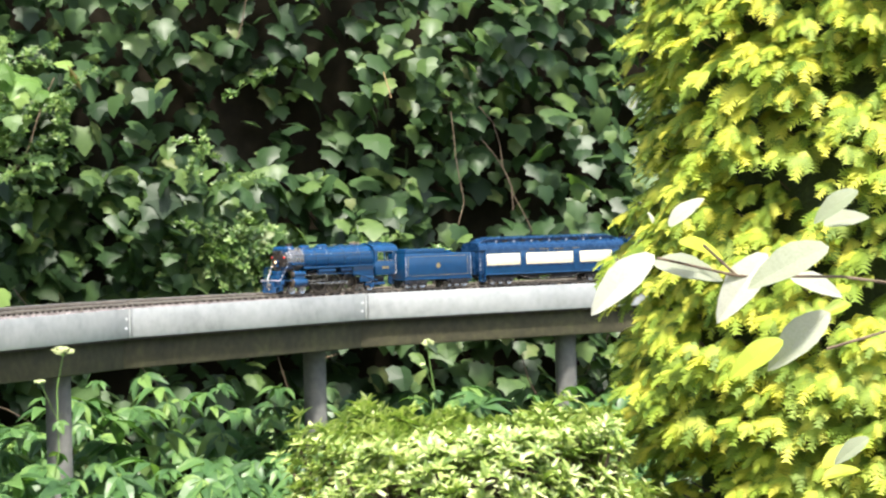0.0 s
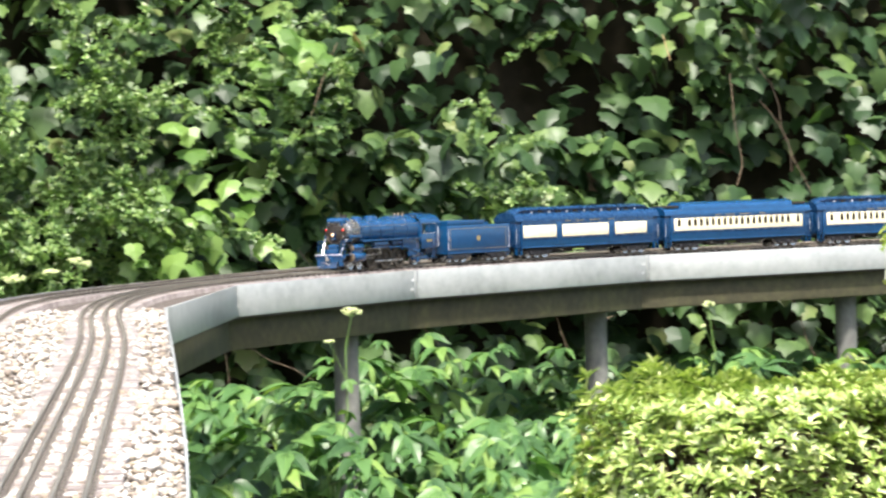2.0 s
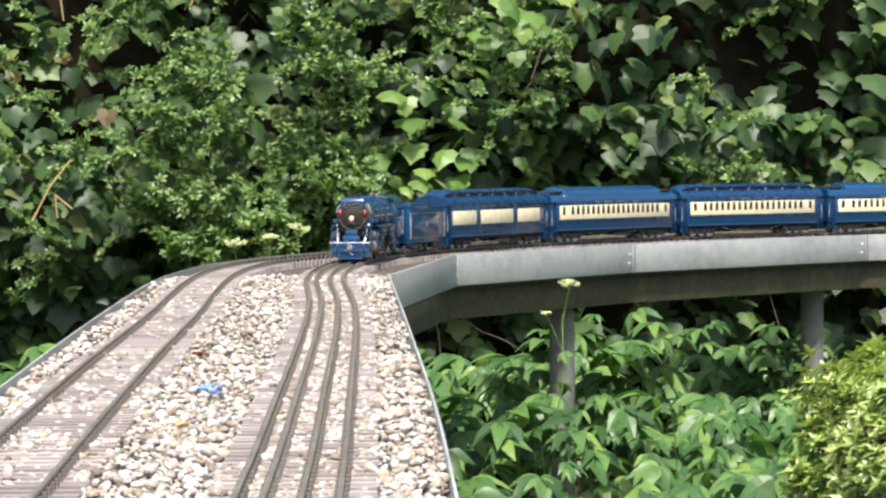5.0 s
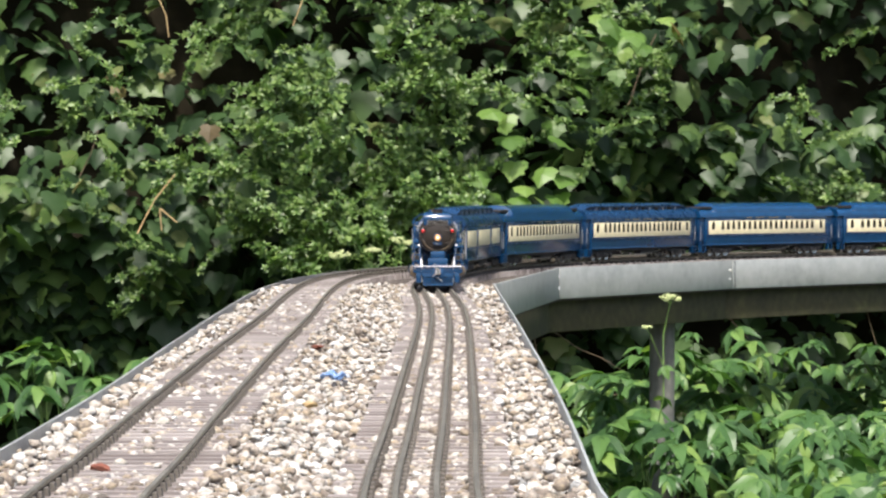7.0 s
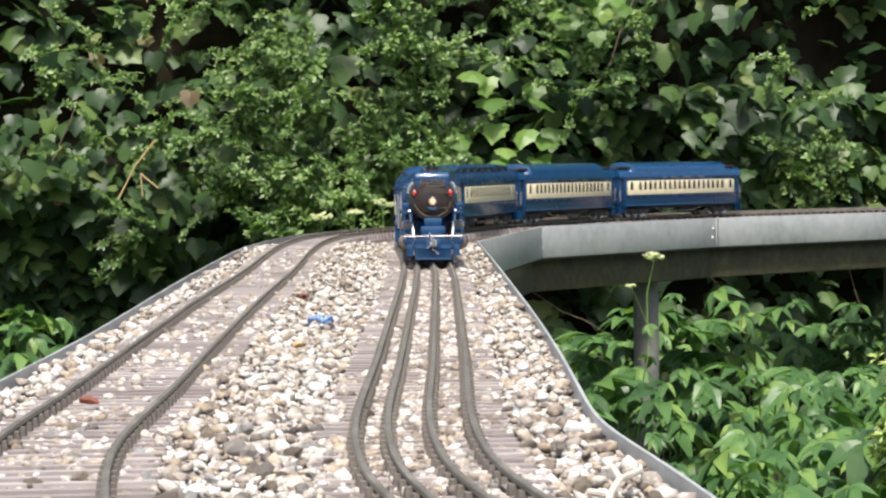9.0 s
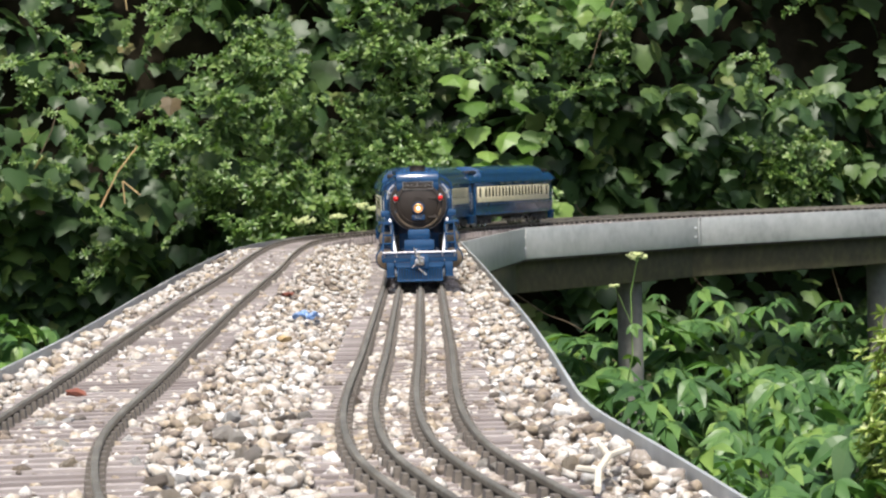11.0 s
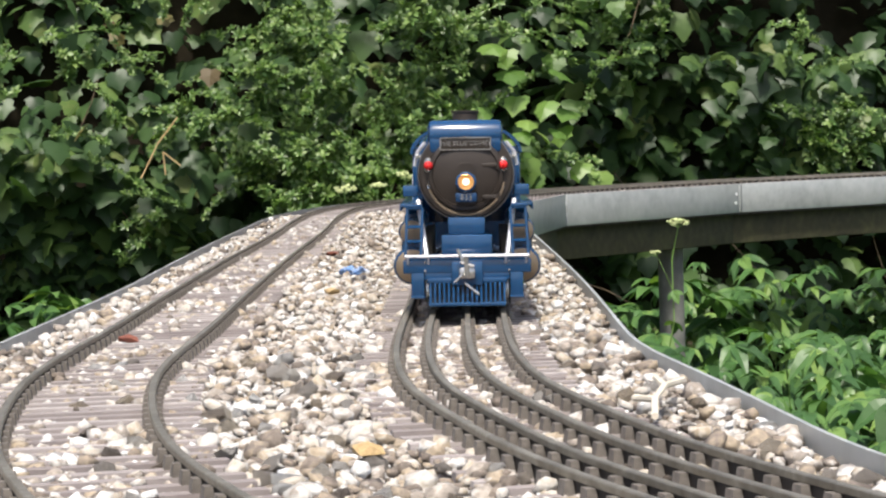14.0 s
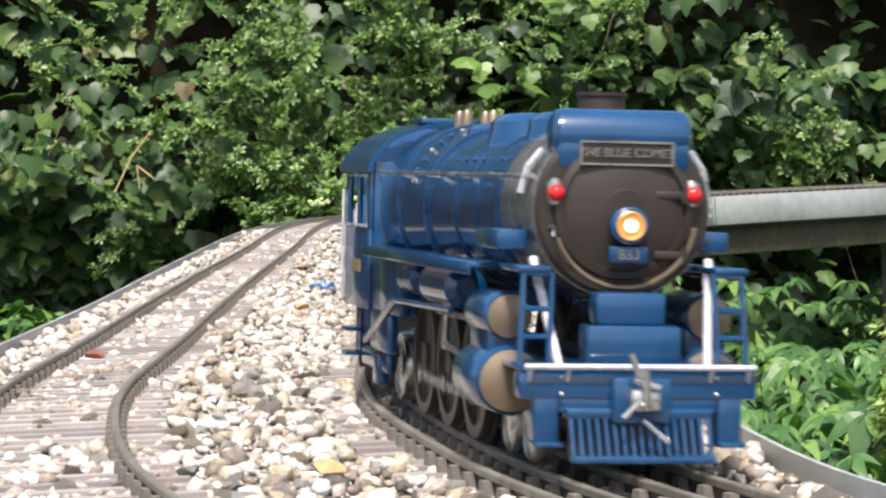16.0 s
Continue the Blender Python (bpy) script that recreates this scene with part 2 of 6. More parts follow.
def scattered(name, template, places, rots, sizes, mat, parent=None, smooth=False):
    """Many copies of one small shape joined into one mesh object."""
    v, f = np.array(template[0], float), template[1]
    n, k = len(places), len(v)
    sizes = np.asarray(sizes, float)
    sv = v[None] * (sizes[:, None, None] if sizes.ndim == 1 else sizes[:, None, :])
    co = np.einsum("nij,nkj->nki", rots, sv) + np.asarray(places)[:, None, :]
    base = np.concatenate([np.array(x) for x in f])
    lens = np.array([len(x) for x in f])
    loops = (base[None] + (np.arange(n) * k)[:, None]).ravel()
    lens_all = np.tile(lens, n)
    me = bpy.data.meshes.new(name)
    me.vertices.add(n * k)
    me.vertices.foreach_set("co", co.astype(np.float32).ravel())
    me.loops.add(len(loops))
    me.loops.foreach_set("vertex_index", loops.astype(np.int32))
    me.polygons.add(len(lens_all))
    me.polygons.foreach_set("loop_start", np.r_[0, np.cumsum(lens_all)[:-1]].astype(np.int32))
    me.materials.append(mat)
    me.update(calc_edges=True)
    me.validate()
    if smooth:
        me.shade_smooth()
    ob = new(name, me)
    if parent:
        ob.parent = parent
    return ob


# ---- the lines of the railway, seen from above ----
def spline(points, n):
    """A smooth line through points: n places at even steps."""
    c = np.array(points, float)
    d = np.r_[0, np.cumsum(np.hypot(*np.diff(c, axis=0).T))]
    k, h = len(c), np.diff(d)
    a, b = np.zeros((k, k)), np.zeros((k, 2))
    a[0, 0] = a[-1, -1] = 1
    for i in range(1, k - 1):
        a[i, i - 1], a[i, i], a[i, i + 1] = h[i - 1], 2 * (h[i - 1] + h[i]), h[i]
        b[i] = 6 * ((c[i + 1] - c[i]) / h[i] - (c[i] - c[i - 1]) / h[i - 1])
    mm = np.linalg.solve(a, b)
    u = np.linspace(0, d[-1], n)
    i = np.clip(np.searchsorted(d, u) - 1, 0, k - 2)
    t0, t1, hh = (d[i + 1] - u)[:, None], (u - d[i])[:, None], h[i][:, None]
    return (mm[i] * t0**3 + mm[i + 1] * t1**3) / (6 * hh) + (c[i] / hh - mm[i] * hh / 6) * t0 + (c[i + 1] / hh - mm[i + 1] * hh / 6) * t1


def lefts(p):
    g = np.gradient(p, axis=0)
    g /= np.linalg.norm(g, axis=1)[:, None]
    return np.c_[-g[:, 1], g[:, 0]]


RAIL_TOP = 0.004
inner_rail = spline([(0.42, -0.22), (0.30, 0.02), (0.205, 0.20), (0.135, 0.355), (0.078, 0.524), (0.052, 0.62), (0.035, 0.71), (0.0215, 0.80), (0.0135, 0.90), (0.0098, 1.05),
    (0.0095, 1.25), (0.0085, 1.45), (0.0065, 1.8), (0.0045, 2.13), (0.0, 2.5), (-0.010, 2.88), (-0.022, 3.2), (-0.020, 3.48), (0.004, 3.75),
    (0.060, 4.0), (0.152, 4.225), (0.28, 4.44), (0.435, 4.63), (0.622, 4.80), (0.837, 4.95), (1.09, 5.09), (1.38, 5.22), (1.70, 5.34), (2.1, 5.46), (2.6, 5.57), (3.2, 5.66)], 1400)
train_line = inner_rail + 0.016 * lefts(inner_rail)
line_s = np.r_[0, np.cumsum(np.hypot(*np.diff(train_line, axis=0).T))]
S0 = line_s[np.argmin(np.hypot(*(inner_rail - (0.30, 0.02)).T))]
line_s -= S0
outer_track = spline([(0.20, -0.26), (0.115, -0.02), (0.05, 0.19), (-0.005, 0.38), (-0.055, 0.545), (-0.082, 0.65), (-0.103, 0.78), (-0.114, 0.89), (-0.1195, 1.1), (-0.124, 1.3), (-0.131, 1.6),
    (-0.138, 1.95), (-0.146, 2.5), (-0.156, 2.9), (-0.161, 3.25), (-0.152, 3.56), (-0.125, 3.76), (-0.065, 3.96), (0.03, 4.18), (0.148, 4.43), (0.30, 4.65), (0.48, 4.84),
    (0.695, 5.01), (0.94, 5.17), (1.23, 5.315), (1.55, 5.45), (1.95, 5.58), (2.46, 5.70), (3.06, 5.80)], 1400)


def on_line(s):
    return Vector((np.interp(s, line_s, train_line[:, 0]), np.interp(s, line_s, train_line[:, 1]), RAIL_TOP))


# ---- setting: ground, wall ----
def make_ground():
    n, rng = 60, np.random.default_rng(3)
    bm = bmesh.new()
    bmesh.ops.create_grid(bm, x_segments=n, y_segments=n, size=1.0)
    for v in bm.verts:
        x, y = v.co.x, v.co.y
        far = max(abs(x), abs(y))
        v.co.x, v.co.y = (x * 4 if far < 0.8 else x * (4 + (far - 0.8) * 180)), (y * 4 if far < 0.8 else y * (4 + (far - 0.8) * 180)) + 3
        v.co.z = -0.55 + 0.05 * noise.noise(v.co * 1.7) + 0.02 * noise.noise(v.co * 7)
    return tagged(part("ground", bm, SOIL, None), "dark bare soil of a garden bed", "ground", kind="structure")


def wall_y(x):
    return 5.62 + 0.24 * x


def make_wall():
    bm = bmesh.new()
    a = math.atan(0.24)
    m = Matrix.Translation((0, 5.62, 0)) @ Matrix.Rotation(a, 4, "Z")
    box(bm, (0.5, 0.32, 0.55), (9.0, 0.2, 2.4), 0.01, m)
    return tagged(part("wall_back", bm, FENCE, None), "old garden wall overgrown with ivy, coloured near black for shade", "wall", kind="structure")


# ---- the gravel bed and the bridge ----
def edge_line(points, n=260):
    return spline(points, n)


right_edge = edge_line([(0.50, -0.22), (0.385, 0.02), (0.285, 0.22), (0.19, 0.38), (0.105, 0.555), (0.084, 0.70), (0.0705, 0.86), (0.0605, 0.98), (0.0585, 1.1), (0.058, 1.4), (0.056, 1.65),
    (0.0515, 2.0), (0.046, 2.4), (0.039, 2.85), (0.031, 3.35)])
left_edge = edge_line([(0.02, -0.32), (-0.05, -0.08), (-0.11, 0.14), (-0.16, 0.38), (-0.185, 0.6), (-0.20, 0.85), (-0.207, 1.15), (-0.2105, 1.5), (-0.221, 1.9), (-0.234, 2.4), (-0.243, 2.85), (-0.2455, 3.2), (-0.236, 3.45),
    (-0.214, 3.68), (-0.16, 3.92), (-0.07, 4.15), (0.05, 4.39), (0.20, 4.68), (0.38, 4.90), (0.60, 5.085), (0.85, 5.24), (1.14, 5.385), (1.50, 5.53), (1.92, 5.66), (2.42, 5.78), (3.02, 5.88)], 420)
BRIDGE = [(0.031, 3.352), (0.131, 4.046), (0.433, 4.471), (0.895, 4.905), (1.43, 5.165), (2.10, 5.385), (2.9, 5.57)]


def bridge_front(k):
    """Places along the front of the bridge, panel by panel."""
    return np.concatenate([np.linspace(a, b, k, endpoint=False) for a, b in zip(np.array(BRIDGE), np.array(BRIDGE[1:]))] + [np.array(BRIDGE[-1:])])


def make_bed():
    """The tray of the raised bed, its rim of thin metal and the layer that the pebbles lie on."""
    bm = bmesh.new()
    # matching places along both sides
    front = np.concatenate([right_edge, bridge_front(30)[1:]])
    d = np.r_[0, np.cumsum(np.hypot(*np.diff(front, axis=0).T))]
    e = np.r_[0, np.cumsum(np.hypot(*np.diff(left_edge, axis=0).T))]
    u = np.linspace(0, 1, 320)
    f = np.c_[np.interp(u * d[-1], d, front[:, 0]), np.interp(u * d[-1], d, front[:, 1])]
    b = np.c_[np.interp(u * e[-1], e, left_edge[:, 0]), np.interp(u * e[-1], e, left_edge[:, 1])]
    rings = []
    for p, q in zip(f, b):
        ring = []
        for k in range(9):
            w = 0.004 + 0.992 * k / 8
            c = p + (q - p) * w
            ring.append(bm.verts.new((c[0], c[1], -0.0092 + 0.0012 * noise.noise(Vector((c[0] * 30, c[1] * 30, 0))))))
        ring += [bm.verts.new((q[0], q[1], -0.05)), bm.verts.new((p[0], p[1], -0.05))]
        rings.append(ring)
    for a, c in zip(rings, rings[1:]):
        for k in range(11):
            bm.faces.new((a[k], a[(k + 1) % 11], c[(k + 1) % 11], c[k]))
    bm.faces.new(rings[0][::-1])
    bm.faces.new(rings[-1])
    bmesh.ops.recalc_face_normals(bm, faces=bm.faces)
    return tagged(part("gravel_bed", bm, BED, None), "raised railway bed of pale mixed gravel", "track bed", kind="structure")


bed = make_bed()
make_ground()
make_wall()


def strip(points, outline, z):
    p = np.array(points, float)
    side = lefts(p)
    return [((x, y, z), s) for (x, y), s in zip(p, side)]


rim_bm = bmesh.new()
sweep(rim_bm, [(-0.0007, -0.05), (0.0007, -0.05), (0.0007, 0.0018), (-0.0007, 0.0018)], strip(right_edge, None, 0.0))
part("rim", rim_bm, STEEL, bed, "thin pale grey metal rim")
rim_bm = bmesh.new()
sweep(rim_bm, [(-0.0007, -0.05), (0.0007, -0.05), (0.0007, 0.0018), (-0.0007, 0.0018)], strip(left_edge, None, 0.0))
part("rim", rim_bm, STEEL, bed, "thin pale grey metal rim")


def make_bridge():
    """Grey sheet-steel panels with bolted joints, a dark timber beam below and round posts."""
    thing = tagged(new("railway_bridge"), "curved bridge of grey galvanised steel panels on round posts", "bridge")
    pts = [Vector((x, y, 0)) for x, y in BRIDGE]
    for k, (a, b) in enumerate(zip(pts, pts[1:])):
        way = (b - a).normalized()
        out = Vector((way.y, -way.x, 0))
        bm = bmesh.new()
        m = Matrix(((way.x, out.x, 0, a.x), (way.y, out.y, 0, a.y), (0, 0, 1, 0), (0, 0, 0, 1)))
        length = (b - a).length
        box(bm, (length / 2, 0.0025, -0.0225), (length - 0.0012, 0.0025, 0.047), 0.0006, m)
        box(bm, (length / 2, -0.004, -0.0455), (length - 0.004, 0.014, 0.002), 0, m)
        panel = part("panel", bm, STEEL, thing)
        # joint: a folded seam with bolts on either side
        bm = bmesh.new()
        box(bm, (length - 0.002, 0.0048, -0.0225), (0.005, 0.0022, 0.046), 0.0008, m)
        part("seam", bm, STEEL, panel)
        bm = bmesh.new()
        box(bm, (length + 0.0018, 0.0045, -0.0225), (0.0018, 0.0016, 0.046), 0.0003, m)
        part("joint_gap", bm, WEB, panel, "dark line of the joint")
        for du, dz in ((-0.012, -0.016), (-0.014, -0.031), (0.012, -0.010), (0.0085, -0.027)) if k else ((-0.014, -0.013), (-0.012, -0.03), (0.012, -0.012), (0.009, -0.03)):
            bm = bmesh.new()
            p = m @ Vector((length + du, 0.003, dz))
            bmesh.ops.create_uvsphere(bm, u_segments=8, v_segments=5, radius=0.0029, matrix=Matrix.Translation(p))
            part("bolt", bm, ZINC, panel)
        bm = bmesh.new()
        box(bm, (length / 2, -0.03, -0.072), (length + 0.01, 0.035, 0.052), 0.003, m)
        part("beam", bm, DARKWOOD, thing, "mossy dark timber beam")
    for x, y in ((0.312, 4.39), (0.80, 4.91), (1.335, 5.19), (2.0, 5.44)):
        bm = bmesh.new()
        lathe(bm, [(0.0205, -0.57), (0.0205, -0.10), (0.0205, -0.07)], 28, Matrix.Translation((x, y, 0)))
        part("post", bm, POST, thing, "round weathered grey post")
    for x, y in ((-0.09, 1.2), (-0.1, 2.4), (-0.11, 3.5), (0.1, 0.3)):
        bm = bmesh.new()
        lathe(bm, [(0.0205, -0.57), (0.0205, -0.10), (0.0205, -0.048)], 28, Matrix.Translation((x, y, 0)))
        part("post", bm, POST, thing, "round weathered grey post")
    return thing


make_bridge()


# ---- track ----
RAIL_SHAPE = [(-0.0011, -0.0019), (0.0011, -0.0019), (0.0012, -0.0003), (0.0009, 0.0), (-0.0009, 0.0), (-0.0012, -0.0003)]
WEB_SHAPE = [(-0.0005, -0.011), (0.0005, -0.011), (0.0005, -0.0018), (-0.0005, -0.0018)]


def rail_on(thing, p, off):
    side = lefts(p)
    q = p + off * side
    bm = bmesh.new()
    sweep(bm, RAIL_SHAPE, [((x, y, RAIL_TOP), s) for (x, y), s in zip(q, side)])
    bmesh.ops.recalc_face_normals(bm, faces=bm.faces)
    rail = part("rail", bm, RAIL, thing)
    # thin dark strip closes the view under the rail, in place of shade
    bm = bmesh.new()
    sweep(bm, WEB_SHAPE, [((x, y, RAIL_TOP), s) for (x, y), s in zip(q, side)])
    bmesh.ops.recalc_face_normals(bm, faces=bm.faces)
    part("web", bm, WEB, rail, "dark strip for the shade under the rail head")
    return rail


def blocks(list_of):
    """Tapered blocks as vertices and faces: (x0, x1, half length, bottom, top)."""
    vs, fs = [], []
    for x0, x1, hy, z0, z1 in list_of:
        k = len(vs)
        vs.extend([(x0, -hy, z0), (x1, -hy, z0), (x1, hy, z0), (x0, hy, z0), (x0 + 0.0005, -hy * 0.86, z1), (x1 - 0.0005, -hy * 0.86, z1), (x1 - 0.0005, hy * 0.86, z1), (x0 + 0.0005, hy * 0.86, z1)])
        fs.extend([(k + 4, k + 5, k + 6, k + 7), (k, k + 1, k + 5, k + 4), (k + 1, k + 2, k + 6, k + 5), (k + 2, k + 3, k + 7, k + 6), (k + 3, k, k + 4, k + 7)])
    return vs, fs


def make_track(p, offs, label, nearest):
    thing = tagged(new("railway_track"), label, "railway track", "tracks on the bed")
    for o in offs:
        rail_on(thing, p, o)
    # 'left' is positive, the shape's x axis points to the left of the line
    shape = blocks([(min(offs) - 0.016, max(offs) + 0.016, 0.0036, -0.0095, -0.0016)])
    chair = blocks([(o + a, o + b, 0.0028, -0.0018, 0.0019) for o in offs for a, b in ((-0.0034, -0.0003), (0.0003, 0.0034))])
    d = np.r_[0, np.cumsum(np.hypot(*np.diff(p, axis=0).T))]
    at = np.arange(0.02, d[-1] - 0.02, 0.0172)
    x, y = np.interp(at, d, p[:, 0]), np.interp(at, d, p[:, 1])
    side = lefts(p)
    sx, sy = np.interp(at, d, side[:, 0]), np.interp(at, d, side[:, 1])
    ang = np.arctan2(sy, sx) + np.random.default_rng(5).normal(0, 0.012, len(at))
    me = mesh_of("sleeper", shape[0] + chair[0], shape[1] + [tuple(i + len(shape[0]) for i in f) for f in chair[1]], TIE)
    me.materials.append(CHAIR)
    for k, f in enumerate(me.polygons):
        f.material_index = int(k >= len(shape[1]))
    near = (y > 0.35) & (np.cumsum(y > 0.35) <= nearest)
    for k in np.flatnonzero(near):
        ob = new("sleeper", me)
        ob.parent = thing
        ob.matrix_local = pose(x[k], y[k], 0, 0, 0, math.degrees(ang[k]))
    rest = np.flatnonzero(~near)
    z = np.zeros(len(rest))
    ob = scattered("sleepers", shape, np.c_[x[rest], y[rest], z], turns(len(rest), None, ang[rest], z, z), np.ones(len(rest)), TIE, thing)
    tagged(ob, "grey-brown sleepers running on round the curve", kind="stuff")
    tagged(scattered("rail_chairs", chair, np.c_[x[rest], y[rest], z], turns(len(rest), None, ang[rest], z, z), np.ones(len(rest)), CHAIR, thing), "brown rail chairs", kind="stuff")
    return thing


# ---- pebbles ----
def pebble_shape(seed):
    bm = bmesh.new()
    bmesh.ops.create_icosphere(bm, subdivisions=1, radius=1.0)
    rng = np.random.default_rng(seed)
    cut = rng.normal(size=(5, 3))
    cut /= np.linalg.norm(cut, axis=1)[:, None]
    for v in bm.verts:
        c = np.array(v.co)
        for n in cut:
            h = c @ n
            if h > 0.72:
                c = c - n * (h - 0.72)
        v.co = Vector(c * (1 + 0.15 * rng.normal()))
    vs, fs = [tuple(v.co) for v in bm.verts], [tuple(v.index for v in f.verts) for f in bm.faces]
    bm.free()
    return vs, fs


def bed_span(y0, y1, n, rng):
    """Random places on the bed between two distances."""
    out = []
    y = rng.uniform(y0, y1, n)
    lx = np.interp(y, left_edge[:, 1], left_edge[:, 0])
    rx = np.interp(y, right_edge[:, 1], right_edge[:, 0])
    x = lx + (rx - lx) * rng.uniform(0.008, 0.992, n)
    return np.c_[x, y]


def clear_of_rails(p, lines, gap):
    keep = np.ones(len(p), bool)
    for q in lines:
        for a in range(0, len(p), 2000):
            dd = np.min(np.hypot(p[a:a + 2000, None, 0] - q[None, ::3, 0], p[a:a + 2000, None, 1] - q[None, ::3, 1]), axis=1)
            keep[a:a + 2000] &= dd > gap
    return keep


def make_pebbles():
    rng = np.random.default_rng(11)
    rail_lines = [inner_rail + o * lefts(inner_rail) for o in (0, 0.016, 0.032, 0.044)] + [outer_track, outer_track + 0.045 * lefts(outer_track)]
    mids = [(inner_rail + 0.022 * lefts(inner_rail), 0.038), (outer_track + 0.0225 * lefts(outer_track), 0.0385)]
    shapes = [pebble_shape(k) for k in range(6)]
    p = np.concatenate([bed_span(0.3, 1.1, 30000, rng), bed_span(1.1, 2.0, 21000, rng), bed_span(2.0, 3.42, 16000, rng)])
    mid_four = inner_rail + 0.022 * lefts(inner_rail)
    # pebbles lie thick between the tracks and thin on the sleepers
    on_track = np.zeros(len(p), bool)
    for q, half in mids:
        dd = np.concatenate([np.min(np.hypot(p[a:a + 2000, None, 0] - q[None, ::3, 0], p[a:a + 2000, None, 1] - q[None, ::3, 1]), axis=1) for a in range(0, len(p), 2000)])
        on_track |= dd < half
    patch = np.array([noise.noise(Vector((a * 14, b * 9, 0))) for a, b in p])
    in_four = np.concatenate([np.min(np.hypot(p[a:a + 2000, None, 0] - mid_four[None, ::3, 0], p[a:a + 2000, None, 1] - mid_four[None, ::3, 1]), axis=1) for a in range(0, len(p), 2000)]) < 0.021
    keep = ~on_track | (rng.random(len(p)) < np.where(in_four, 0.85, np.clip(0.36 + 0.9 * patch, 0.07, 0.85)))
    keep &= clear_of_rails(p, rail_lines, 0.0042)
    p, on_track = p[keep], on_track[keep]
    # on the bridge and the far curve
    k = rng.integers(1000, 1390, 5200)
    w = rng.uniform(-0.045, 0.19, 5200)
    far = inner_rail[k] + w[:, None] * lefts(inner_rail)[k]
    far = far[(far[:, 1] > 3.42) & clear_of_rails(far, rail_lines, 0.0042)]
    lo = np.interp(far[:, 0], np.array(BRIDGE)[:, 0], np.array(BRIDGE)[:, 1])
    far = far[(far[:, 1] > lo + 0.012) & (far[:, 0] > -0.2)]
    p, on_track = np.concatenate([p, far]), np.r_[on_track, np.ones(len(far), bool)]
    n = len(p)
    r = np.clip(rng.lognormal(math.log(0.00165), 0.5, n), 0.0007, 0.0046) * np.where(on_track, 0.84, 1.0)
    flat = rng.uniform(0.5, 0.8, n)
    size = np.c_[r * rng.uniform(0.85, 1.35, n), r, r * flat]
    z = np.where(on_track, -0.0036, rng.uniform(-0.0085, -0.0030, n)) + r * flat * rng.uniform(0.4, 0.9, n)
    z = np.minimum(z, 0.0035)
    rot = turns(n, rng, rng.uniform(0, 6.28, n), rng.normal(0, 0.3, n), rng.normal(0, 0.3, n))
    big = np.flatnonzero((r > 0.0029) & (p[:, 1] < 1.5) & (p[:, 1] > 0.45))[:300]
    single = np.zeros(n, bool)
    single[big] = True
    which = rng.integers(0, 6, n)
    for k in range(6):
        some = np.flatnonzero((which == k) & ~single)
        ob = scattered("pebbles", shapes[k], np.c_[p[some], z[some]], rot[some], size[some], STONE, bed)
        tagged(ob, "loose pale and brown pebbles", kind="stuff")
    meshes = [mesh_of("pebble", *s, STONE) for s in shapes]
    for k in big:
        ob = new("pebble", meshes[which[k]])
        ob.parent = bed
        m = Matrix([[*(rot[k][i] * size[k]), 0] for i in range(3)] + [[0, 0, 0, 1]])
        ob.matrix_local = Matrix.Translation((p[k][0], p[k][1], z[k])) @ m
    return bed


# ---- leaves ----
def leaf_mesh(outline, fold=0.25, droop=0.25, rows=1):
    """A leaf from its half outline (across, along): folded along the midrib and drooping to its tip. It lies in x, y and faces z."""
    vs, fs = [], []
    n = len(outline)
    for x, y in outline:
        vs.append((0, y, -droop * y * y))
    for sgn in (1, -1):
        for x, y in outline:
            vs.append((sgn * x, y + (0 if x else 0), fold * x - droop * y * y))
    for k in range(n - 1):
        a, b = k, k + 1
        r0, r1, l0, l1 = n + k, n + k + 1, 2 * n + k, 2 * n + k + 1
        fs.append((a, r0, r1, b))
        fs.append((b, l1, l0, a))
    return vs, fs


def lobed_leaf(points, fold=0.2, droop=0.2):
    """A lobed leaf: a fan of triangles round the stalk end, with a raised middle."""
    vs = [(0, 0.42, 0.03)]
    full = points + [(-x, y) for x, y in points[::-1] if x]
    for x, y in full:
        vs.append((x, y, -fold * abs(x) - droop * max(0, y - 0.3) ** 2))
    n = len(full)
    return vs, [(0, 1 + (k + 1) % n, 1 + k) for k in range(n)]


IVY_A = lobed_leaf([(0, 0.06), (0.16, -0.04), (0.40, 0.00), (0.50, 0.14), (0.43, 0.34), (0.53, 0.52), (0.36, 0.60), (0.24, 0.70), (0.11, 0.88), (0, 1.0)])
IVY_B = lobed_leaf([(0, 0.04), (0.20, -0.05), (0.46, 0.06), (0.40, 0.26), (0.44, 0.46), (0.30, 0.56), (0.14, 0.76), (0, 0.95)], fold=0.3, droop=0.35)
IVY_C = lobed_leaf([(0, 0.05), (0.24, -0.03), (0.50, 0.08), (0.54, 0.24), (0.44, 0.38), (0.50, 0.60), (0.30, 0.66), (0.14, 0.9), (0, 1.05)], fold=0.1, droop=0.3)
OVAL = leaf_mesh([(0, 0), (0.16, 0.12), (0.25, 0.35), (0.25, 0.55), (0.16, 0.8), (0, 1.0)], 0.35, 0.3)
NARROW = leaf_mesh([(0, 0), (0.11, 0.2), (0.155, 0.5), (0.1, 0.8), (0, 1.0)], 0.5, 0.35)


